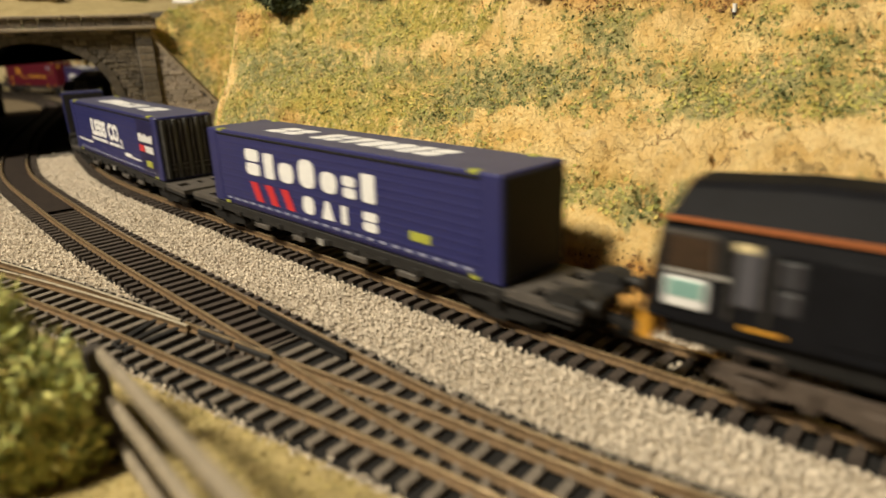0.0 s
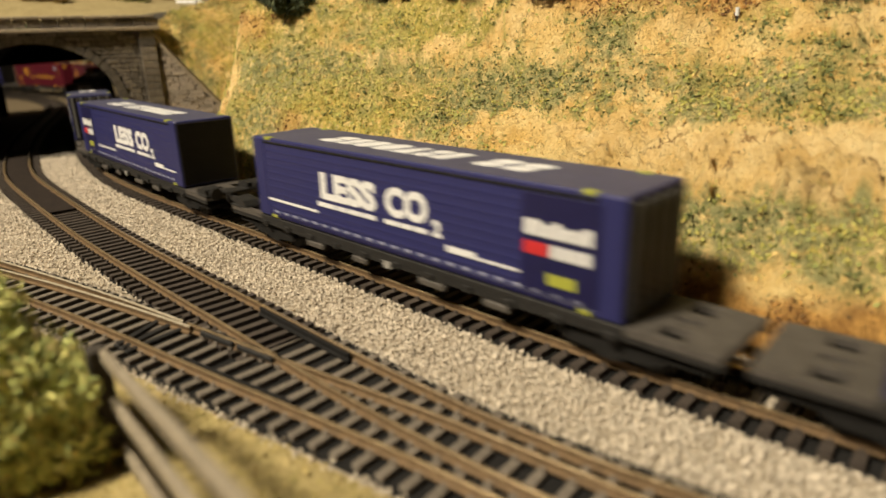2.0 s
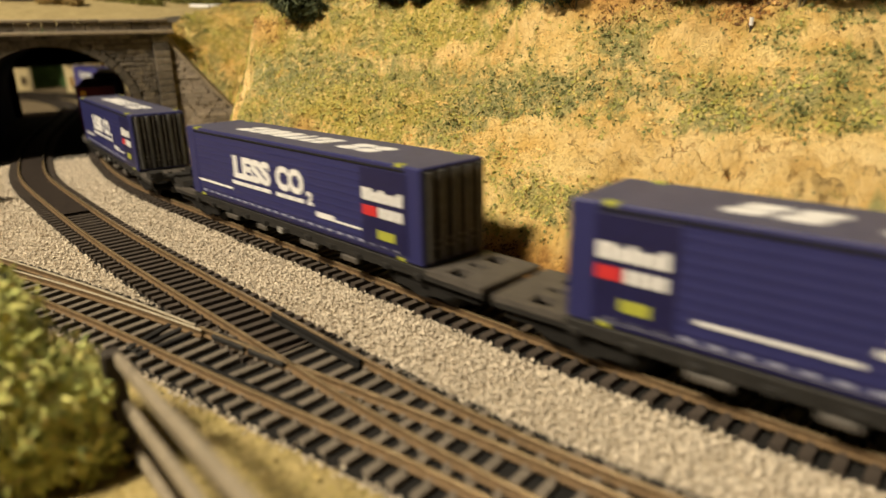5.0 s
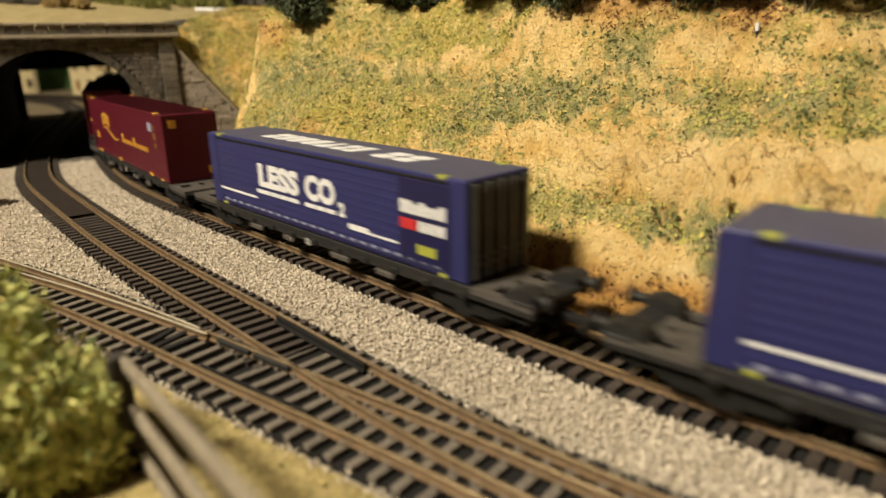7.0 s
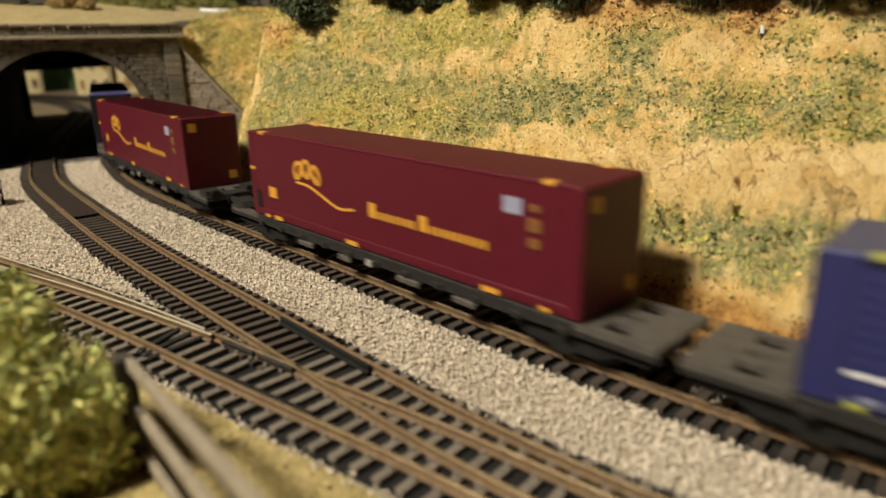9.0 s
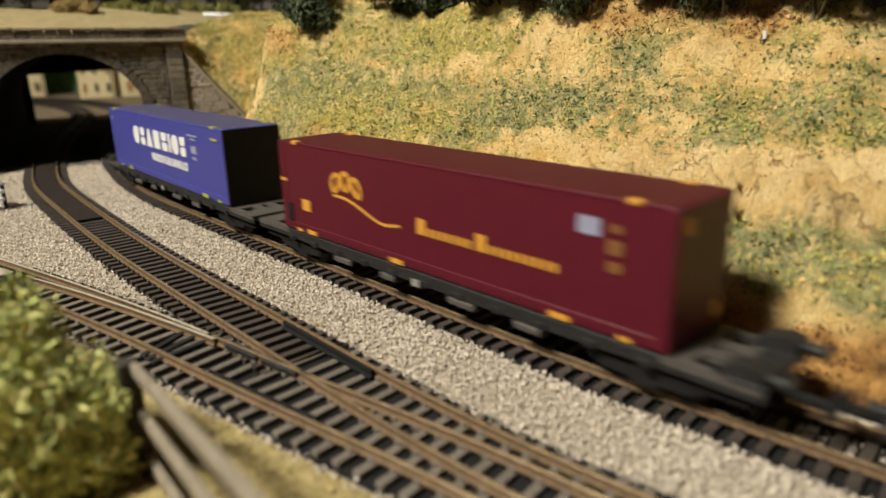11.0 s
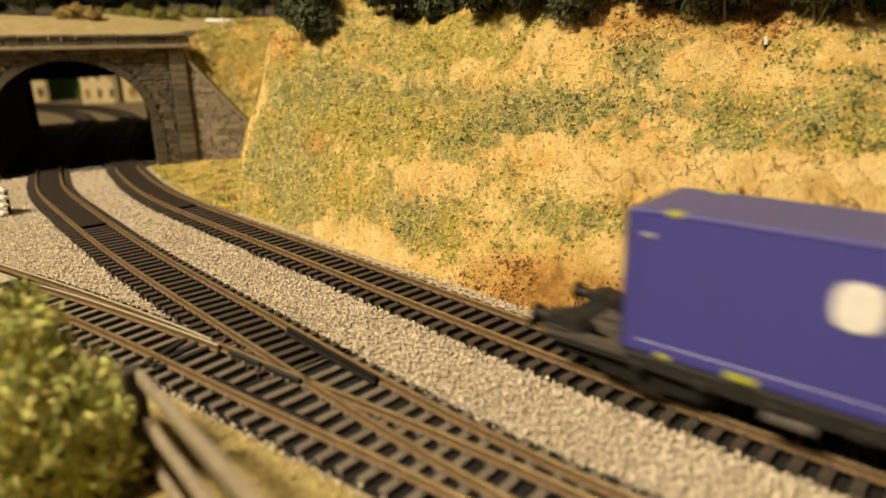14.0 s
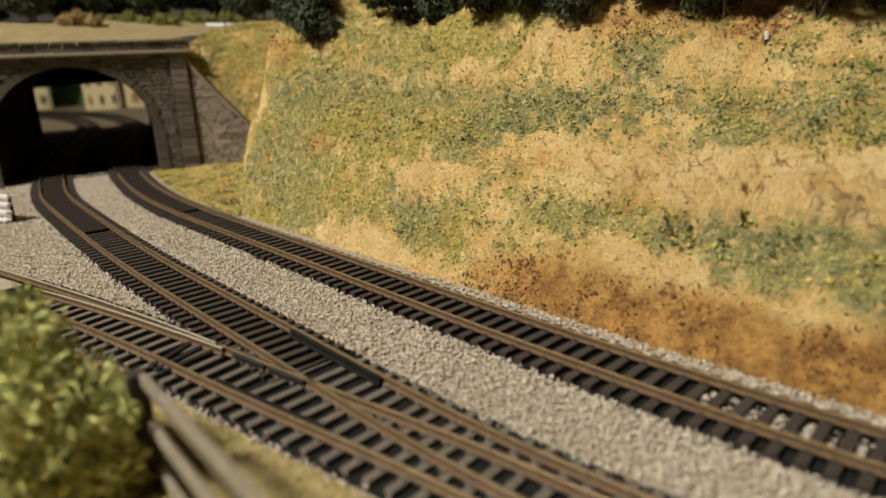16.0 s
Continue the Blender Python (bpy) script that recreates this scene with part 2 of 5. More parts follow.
def sweep_rail(line, s0, s1, off, step=0.005):
    """One rail: foot, web and head swept along a line; the head's top takes the second material."""
    prof = [(-0.0011, -0.0025), (-0.0011, -0.0021), (-0.0003, -0.0018), (-0.0003, -0.0008), (-0.00055, -0.0006), (-0.00055, -0.0001), (-0.0004, 0.0),
            (0.0004, 0.0), (0.00055, -0.0001), (0.00055, -0.0006), (0.0003, -0.0008), (0.0003, -0.0018), (0.0011, -0.0021), (0.0011, -0.0025)]
    bm = bmesh.new()
    rings = []
    for s in np.arange(s0, s1 + step / 2, step):
        rings.append([bm.verts.new((*line.at(s, off + o)[:2], RAIL_Z + z)) for o, z in prof])
    n = len(prof)
    for a, b in zip(rings, rings[1:]):
        for i in range(n):
            f = bm.faces.new((a[i], b[i], b[(i + 1) % n], a[(i + 1) % n]))
            f.material_index = 1 if 5 <= i <= 7 else 0
    bm.faces.new(rings[0])
    bm.faces.new(rings[-1][::-1])
    return bm


def sleeper_mesh(length, width, seats):
    bm = bmesh.new()
    h = 0.0017
    prism(bm, [(-width / 2, -h), (width / 2, -h), (width / 2 - 0.0002, 0), (-width / 2 + 0.0002, 0)], "y", -length / 2, length / 2)
    for y in seats:
        for d in (-0.0013, 0.0013):
            box(bm, 0, y + d, 0.0003, 0.0016, 0.0009, 0.0009)
    return bm


def lay(parent, name, mesh, line, stations, off=0.0, z=SLEEPER_TOP):
    rng = random.Random(len(stations))
    for s in stations:
        x, y, t = line.at(s, off)
        ob = new(name, mesh)
        ob.parent = parent
        ob.matrix_basis = Matrix.Translation((x, y, z)) @ Matrix.Rotation(t + rng.uniform(-0.012, 0.012), 4, "Z")


def track(line, label, s0, s1, r0, near, pitch=0.0062, bed=(-0.0155, 0.0155), infill=None):
    """Two rails on sleepers, over black underlay. Sleepers past `near` are joined into one part."""
    t = empty("railway_track")
    part("underlay", ribbon(line, s0, s1, *bed, BED_Z + 0.0003, thick=0.002), M["bed_black"], t)
    for off in (-0.00825, 0.00825):
        part("rail", sweep_rail(line, r0, 0.56, off), [M["rail"], M["rail_top"]], t, "rusty brown rail with a worn head")
        # from the portal on, shade is painted onto the rails and their glint dropped
        part("rail", sweep_rail(line, 0.56, s1, off), [M["rail_shade"], M["rail_shade"]], t, "rail inside and past the tunnel, painted dark for the shade")
    one = mesh_of("sleeper", sleeper_mesh(0.0295, 0.0032, (-0.00825, 0.00825)), M["sleeper"])
    lay(t, "sleeper", one, line, [s for s in np.arange(near[0], near[1], pitch)])
    far = bmesh.new()
    for s in list(np.arange(near[1] + pitch * 0.5, s1, pitch)) + list(np.arange(near[0] - pitch, s0, -pitch)):
        x, y, th = line.at(s)
        box(far, x, y, SLEEPER_TOP - 0.0008, 0.0032, 0.0295, 0.0016, 0, th)
    if far.faces:
        tagged(part("sleeper", far, M["sleeper"], t), kind="stuff")
    if infill:
        part("infill_panel", ribbon(line, infill[0], infill[1], -0.0068, 0.0068, -0.0016, thick=0.0018), M["infill"], t, "smooth dark panel between the rails")
    return tagged(t, label, "railway track", "model railway tracks")


track(LINE_A, "curved model railway track with black sleepers beside the bank", -2.8, 1.9, -2.8, (-0.32, 1.0), infill=(0.378, 0.62))
FROG = 0.085
track(LINE_B, "model railway track with black sleepers into the tunnel", 0.123, 1.9, -0.06, (0.124, 0.72), infill=(0.358, 0.62))


def turnout():
    t = empty("railway_turnout")
    part("rail", sweep_rail(LINE_C, -0.05, 0.32, 0.00825, 0.004), [M["rail"], M["rail_top"]], t)
    part("rail", sweep_rail(LINE_C, -0.05, 0.112, -0.00825, 0.004), [M["rail"], M["rail_top"]], t)
    part("rail", sweep_rail(LINE_C, 0.1125, 0.32, -0.00825, 0.004), [M["rail"], M["rail_bright"]], t, "rail with a bright polished head")
    # blade that leaves towards the bushes, and check rails
    blade = Line(*LINE_C.at(0.106, -0.0070)[:2], LINE_C.at(0.106)[2] + 0.03, [0, 0.2], [0.8, 0.8], -0.001, 0.15)
    part("blade", sweep_rail(blade, 0.0, 0.12, 0.0), [M["rail"], M["rail_bright"]], t, "shiny thin switch blade")
    for line, s0, s1, off in ((LINE_B, 0.098, 0.150, -0.0066), (LINE_C, 0.045, 0.090, 0.0066)):
        part("check_rail", sweep_rail(line, s0, s1, off), [M["bed_black"], M["bed_black"]], t, "black check rail")
    bm = bmesh.new()
    for i in range(3):
        x, y, th = LINE_C.at(0.112 + i * 0.005, 0.001)
        box(bm, x, y, SLEEPER_TOP + 0.0004, 0.0022, 0.022, 0.0012, 0.0002, th + 0.15 * i)
    part("tie_bar", bm, M["steel_dark"], t)
    # frog
    for s in (0.094, 0.076):
        bm = bmesh.new()
        x, y, th = LINE_C.at(s, -0.00825)
        box(bm, x, y, -0.0011, 0.016, 0.003, 0.0018, 0.0003, th)
        part("frog_casting", bm, M["steel_dark"], t)
    # timbers under both lines, longest at the crossing
    bed = bmesh.new()
    for s in np.arange(-0.046, 0.215, 0.0070):
        xc, yc, tc = LINE_C.at(s)
        sb = min(np.arange(-0.06, 0.25, 0.002), key=lambda q: (LINE_B.at(q)[0] - xc) ** 2 + (LINE_B.at(q)[1] - yc) ** 2)
        xb, yb, tb = LINE_B.at(sb)
        gap = math.hypot(xb - xc, yb - yc)
        if s < 0.086:
            a = Vector(LINE_C.at(s, 0.0145)[:2])
            b = Vector(LINE_B.at(sb, -0.0145)[:2])
        else:
            a, b = Vector(LINE_C.at(s, 0.0145)[:2]), Vector(LINE_C.at(s, -0.0140)[:2])
        d = b - a
        bm = bmesh.new()
        h, w = 0.0017, 0.0026
        box(bm, 0, 0, -h / 2, w, d.length, h, 0.0002)
        ob = part("timber", bm, M["timber_grey"], t)
        m = (a + b) / 2
        ob.matrix_basis = Matrix.Translation((m.x, m.y, SLEEPER_TOP)) @ Matrix.Rotation(math.atan2(d.y, d.x) - math.pi / 2, 4, "Z")
        for line, q in ((LINE_C, s), (LINE_B, sb)):
            if line is LINE_B and s >= 0.086:
                continue
            for off in (-0.00825, 0.00825):
                for e in (-0.0013, 0.0013):
                    x, y, th = line.at(q, off + e)
                    box(bed, x, y, SLEEPER_TOP + 0.0003, 0.0016, 0.0009, 0.0009, 0, th)
    part("rail_chair", bed, M["timber_grey"], t)
    part("underlay", ribbon(LINE_C, -0.05, 0.25, -0.016, 0.0155, BED_Z + 0.0004, thick=0.002), M["bed_black"], t)
    part("underlay", ribbon(LINE_B, -0.06, 0.125, -0.0165, 0.012, BED_Z + 0.0007, thick=0.002), M["bed_black"], t)
    tagged(t, "model railway turnout with grey timbers and rusty rails", "railway turnout", "model railway tracks")


turnout()

# ---- tunnel portal ----
PORTAL = Matrix.Translation((-0.2965, 0.5495, 0.0)) @ Matrix.Rotation(math.atan2(0.471, 0.882), 4, "Z")
# in the portal's space x runs along its face, -y faces the tracks
HALF, SPRING, CROWN, TOP = 0.0585, 0.034, 0.086, 0.0945


def arch_points(half, base, spring, crown, n=24):
    pts = [(-half, base), (-half, spring)]
    pts += [(-half * math.cos(math.pi * i / n), spring + (crown - spring) * math.sin(math.pi * i / n)) for i in range(1, n)]
    return pts + [(half, spring), (half, base)]


def arch_x(z):
    """Half width of the opening at a height."""
    if z <= SPRING:
        return HALF
    if z >= CROWN:
        return 0.0
    return HALF * math.sqrt(max(0.0, 1 - ((z - SPRING) / (CROWN - SPRING)) ** 2))


def portal():
    p = empty("tunnel_portal")
    p.matrix_world = PORTAL
    left, right, base, depth = -0.20, 0.0915, -0.006, 0.012
    # backing wall with the opening through it
    bm = bmesh.new()
    inner = arch_points(HALF, base, SPRING, CROWN)
    n = len(inner)
    outer = []
    for i, (x, z) in enumerate(inner):
        if i < 2:
            outer.append((left, base if i == 0 else SPRING))
        elif i >= n - 2:
            outer.append((right, SPRING if i == n - 2 else base))
        else:
            f = (i - 1) / (n - 3)
            outer.append((left + (right - left) * f, TOP))
    outer[2] = (left, TOP)
    outer[n - 3] = (right, TOP)
    for y in (0.0, depth):
        a = [bm.verts.new((x, y, z)) for x, z in inner]
        b = [bm.verts.new((x, y, z)) for x, z in outer]
        for i in range(n - 1):
            bm.faces.new((a[i], a[i + 1], b[i + 1], b[i]) if y == 0 else (a[i], b[i], b[i + 1], a[i + 1]))
    part("backing", bm, M["mortar"], p)
    # bore, its shade put into a black colour
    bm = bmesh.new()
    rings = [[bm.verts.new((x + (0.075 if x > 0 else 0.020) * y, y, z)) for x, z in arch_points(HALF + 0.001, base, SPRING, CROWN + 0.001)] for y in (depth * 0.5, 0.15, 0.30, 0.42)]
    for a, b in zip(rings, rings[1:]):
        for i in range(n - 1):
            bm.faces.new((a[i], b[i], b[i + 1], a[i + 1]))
    part("lining", bm, M["bore_shade"], p, "tunnel lining painted black for its shade")
    # far end: a wall with a low flat-topped opening, in the bore's shade black
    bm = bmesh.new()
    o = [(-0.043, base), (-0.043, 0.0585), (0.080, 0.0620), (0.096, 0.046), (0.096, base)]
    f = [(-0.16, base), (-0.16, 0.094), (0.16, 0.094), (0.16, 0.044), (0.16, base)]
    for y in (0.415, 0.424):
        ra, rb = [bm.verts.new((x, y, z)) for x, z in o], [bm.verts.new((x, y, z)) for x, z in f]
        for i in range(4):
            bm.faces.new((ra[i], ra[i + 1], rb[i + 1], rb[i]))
    part("far_wall", bm, M["bore_shade"], p)
    # slab added to paint the shaded tunnel floor black
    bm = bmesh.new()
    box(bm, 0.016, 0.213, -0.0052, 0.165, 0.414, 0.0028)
    part("tunnel_floor", bm, M["bore_shade"], p, "tunnel floor slab painted black for its shade")
    # ring of arch stones
    rng = random.Random(3)
    m = 27
    for i in range(m):
        a0, a1 = math.pi * (i + 0.04) / m, math.pi * (i + 0.96) / m
        bm = bmesh.new()
        o = []
        for a, w in ((a0, 0), (a1, 0), (a1, 0.0062), (a0, 0.0062)):
            o.append((-(HALF + w) * math.cos(a), SPRING + (CROWN - SPRING + w) * math.sin(a)))
        prism(bm, o, "y", -0.0016 - rng.random() * 0.0006, 0.004)
        part("arch_stone", bm, M["stone_edge"], p)
    for side in (-1, 1):
        z = base
        while z < SPRING - 0.002:
            h = min(0.0062, SPRING - z)
            bm = bmesh.new()
            box(bm, side * (HALF + 0.0042), 0.001, z + h / 2, 0.0086, 0.006, h - 0.0004, 0.0003)
            part("jamb_stone", bm, M["stone_edge"], p)
            z += h
    # coursed rubble, in the stone colour darkened for the portal's shade
    z, k = base, 0
    while z < TOP - 0.004:
        h = rng.uniform(0.0026, 0.0042)
        x = left + rng.uniform(0, 0.006)
        while x < right - 0.013:
            w = rng.uniform(0.0045, 0.0115)
            zc = z + h / 2
            lim = arch_x(zc) + 0.0092 if zc < SPRING else (
                0 if zc > CROWN + 0.0066 else (HALF + 0.0062) * math.sqrt(max(0, 1 - ((zc - SPRING) / (CROWN - SPRING + 0.0062)) ** 2)) + 0.0008)
            a, b = x, min(x + w, right - 0.013)
            if a < lim and b > -lim:
                if a < -lim < b:
                    b = -lim
                elif a < lim < b:
                    a = lim
                else:
                    x += w
                    continue
            if b - a > 0.002:
                bm = bmesh.new()
                box(bm, (a + b) / 2, 0.0, zc, b - a - 0.0005, 0.0026 + rng.random() * 0.0020, h - 0.0004, 0.0004, rng.uniform(-0.03, 0.03))
                part("stone", bm, M["stone_shade"], p)
            x += w
        z += h
    # pilaster
    z = base
    while z < TOP:
        h = min(0.0058, TOP - z)
        bm = bmesh.new()
        box(bm, right - 0.0065, -0.001, z + h / 2, 0.0125, 0.007, h - 0.0004, 0.0004)
        part("pilaster_stone", bm, M["stone_shade"], p)
        z += h
    # string course, parapet and coping
    bm = bmesh.new()
    box(bm, (left + right) / 2 + 0.002, 0.002, TOP + 0.0010, right - left + 0.006, 0.018, 0.0030, 0.0006)
    part("string_course", bm, M["stone_pale"], p)
    x = left
    while x < right:
        w = rng.uniform(0.008, 0.013)
        bm = bmesh.new()
        box(bm, x + w / 2, 0.004, TOP + 0.0060, w - 0.0004, 0.010, 0.0062, 0.0005)
        part("parapet_stone", bm, M["stone_shade"], p)
        x += w
    x = left
    while x < right + 0.002:
        w = min(rng.uniform(0.014, 0.022), right + 0.0035 - x)
        bm = bmesh.new()
        box(bm, x + w / 2, 0.004, TOP + 0.0102 + rng.uniform(0, 0.0004), w - 0.0003, 0.0135, 0.0024, 0.0006)
        part("coping_stone", bm, M["stone_pale"], p)
        x += w
    tagged(p, "grey stone tunnel portal with a wide arch and parapet", "tunnel portal")


portal()


def wing_wall():
    w = empty("wing_wall")
    w.matrix_world = PORTAL @ Matrix.Translation((0.0915, 0.002, 0)) @ Matrix.Rotation(radians(-26), 4, "Z")
    rng = random.Random(8)
    length, base = 0.052, -0.006

    def top(x):
        return 0.090 - 0.064 * (x / length) ** 0.92
    bm = bmesh.new()
    prism(bm, [(0, base)] + [(length, base)] + [(x, top(x) - 0.001) for x in np.linspace(length, 0, 12)], "y", 0.0, 0.009)
    part("backing", bm, M["mortar"], w)
    z = base
    while z < 0.09:
        h = rng.uniform(0.0022, 0.0038)
        x = 0.0
        while x < length:
            d = rng.uniform(0.007, 0.016)
            b = min(x + d, length)
            while b > x and top(b) < z + h * 0.8:
                b -= 0.001
            if b - x > 0.003:
                bm = bmesh.new()
                box(bm, (x + b) / 2, 0, z + h / 2, b - x - 0.0005, 0.0026 + rng.random() * 0.0026, h - 0.0003, 0.0004, rng.uniform(-0.04, 0.04))
                part("stone", bm, M["stone"], w)
            x += d
        z += h
    xs = np.linspace(0, length, 9)
    for a, b in zip(xs, xs[1:]):
        bm = bmesh.new()
        prism(bm, [(a, top(a) - 0.001), (b - 0.0004, top(b) - 0.001), (b - 0.0004, top(b) + 0.0022), (a, top(a) + 0.0022)], "y", -0.003, 0.010)
        part("coping_stone", bm, M["stone_pale"], w)
    tagged(w, "sloping grey stone wing wall beside the tunnel portal", "retaining wall")


wing_wall()


# ---- the bank ----
def foot(s):
    """How far the bank's foot stands from the outer track's middle."""
    return 0.0225 + 0.42 * max(0.0, min(s, 0.60) - 0.352)


def bank_height(s, w):
    """Height of the bank at s along the outer track and w metres out from its foot."""
    x, y, _ = LINE_A.at(s, -foot(s) - w)
    crest = 0.104 + 0.011 * math.exp(-((s - 0.20) / 0.12) ** 2) - 0.013 * min(1, max(0, (0.05 - s) / 0.2))
    full = 0.098 - 0.062 * min(1.0, max(0.0, (s - 0.29) / 0.08))
    f = max(0.0, w) / full
    if f < 1:
        z = crest * (f ** 0.9)
        z += 0.006 * math.sin(f * math.pi) * math.sin(s * 23 + 1.2)
        z += 0.007 * math.sin(f * math.pi) * math.sin(f * math.pi * 2.0 + 0.6 * math.sin(s * 14))
    else:
        z = crest + 0.02 * (f - 1) + 0.004 * math.sin(s * 31) * min(1, f - 1)
    k = min(1.0, f * 6)
    p = Vector((x * 55, y * 55, z * 55))
    rock = min(1.0, laid(BARE, s, z)) * k
    crag = abs(noise.noise(Vector((s * 42 + z * 60, z * 190, 1.0)))) + 0.6 * abs(noise.noise(Vector((s * 95, z * 420, 4.0))))
    z += rock * 0.030 * (0.26 - crag)
    z += k * (0.0050 * noise.noise(p) + 0.0030 * noise.noise(p * 2.7) + 0.0020 * noise.noise(p * 7) + 0.0010 * noise.noise(p * 17))
    return x, y, z - 0.0055


# scatter laid by hand: station along the outer track, height, reach along, reach up, strength
GREEN = [(0.125, 0.090, 0.018, 0.014, 1.1), (0.25, 0.088, 0.05, 0.012, 0.65), (0.155, 0.062, 0.045, 0.0085, 1.1), (0.27, 0.055, 0.06, 0.018, 1.05),
         (0.33, 0.070, 0.025, 0.016, 0.9), (0.08, 0.064, 0.014, 0.006, 1.0), (0.035, 0.069, 0.018, 0.012, 1.0), (0.31, 0.014, 0.035, 0.008, 1.1),
         (0.19, 0.012, 0.04, 0.008, 1.1), (0.12, 0.026, 0.03, 0.006, 1.0), (0.05, 0.026, 0.04, 0.0065, 1.2), (0.005, 0.032, 0.04, 0.008, 1.2),
         (-0.08, 0.035, 0.06, 0.010, 1.0), (0.07, 0.078, 0.03, 0.008, 0.5), (-0.08, 0.07, 0.05, 0.014, 0.7), (0.42, 0.055, 0.03, 0.035, 1.0), (0.335, 0.035, 0.02, 0.015, 0.7)]
BARE = [(0.09, 0.046, 0.045, 0.007, 1.3), (0.03, 0.047, 0.05, 0.008, 1.4), (-0.08, 0.052, 0.06, 0.008, 1.1), (0.185, 0.094, 0.018, 0.010, 0.9),
        (0.095, 0.087, 0.02, 0.008, 0.8), (0.21, 0.031, 0.025, 0.006, 0.7), (0.25, 0.076, 0.05, 0.005, 0.7), (0.075, 0.017, 0.03, 0.004, 1.0),
        (0.22, -0.001, 0.05, 0.004, 1.1), (0.382, 0.085, 0.008, 0.018, 1.0), (0.370, 0.045, 0.007, 0.03, 1.0), (0.03, 0.088, 0.02, 0.006, 0.7)]


def laid(patches, s, z):
    return sum(k * math.exp(-((s - a) / ra) ** 2 - ((z - b) / rb) ** 2) for a, b, ra, rb, k in patches)


def cover(s, x, y, z):
    """Shares of green scatter, bare rock and brown earth with painted bush shade, and how grey the green is, at a place
    on the bank.
    """
    p = Vector((x * 34, y * 34, z * 60))
    n1, n2, n3 = noise.noise(p), noise.noise(p * 3.1), noise.noise(p * 8.3)
    sw, zw = s + 0.012 * n2, z + 0.006 * n1 + 0.003 * n2
    bare = laid(BARE, sw, zw)
    g = 0.30 + 0.25 * min(1.0, max(0.0, (s - 0.15) / 0.08)) + 0.62 * laid(GREEN, sw, zw) - 0.75 * bare + 0.45 * n1 + 0.5 * n2 + 0.4 * n3
    top = 0.0150 + 0.004 * n2 + 0.003 * n1 - 0.03 * max(0.0, s - 0.05) - 0.02 * max(0.0, -s - 0.05)
    rust = max(0.0, min(1.0, (top - z) / 0.004)) * max(0.0, min(1.0, (0.165 - s) / 0.03))
    rust = max(rust, min(1.0, 1.2 * laid(EARTH_SHADE, sw, zw)))
    grey = min(1.0, laid(SAGE, sw, zw))
    return max(0.0, min(1.0, g * (1 - rust))), max(0.0, min(1.0, bare)), rust, grey


# brown blobs; those near the crest paint the shade below the bushes
EARTH_SHADE = [(0.37, 0.094, 0.02, 0.006, 0.7), (0.14, 0.099, 0.02, 0.005, 0.8), (0.09, 0.098, 0.02, 0.005, 0.6), (0.30, 0.040, 0.01, 0.004, 0.5)]
SAGE = [(0.155, 0.062, 0.06, 0.010, 1.0), (0.24, 0.068, 0.05, 0.010, 0.7), (0.13, 0.085, 0.03, 0.02, 0.8), (0.10, 0.024, 0.05, 0.008, 0.6)]
STATIONS = np.arange(-0.3, 0.75, 0.004)
ALONG_A = np.array([LINE_A.at(float(q))[:2] for q in STATIONS])


def station(x, y):
    return float(STATIONS[((ALONG_A - (x, y)) ** 2).sum(1).argmin()])


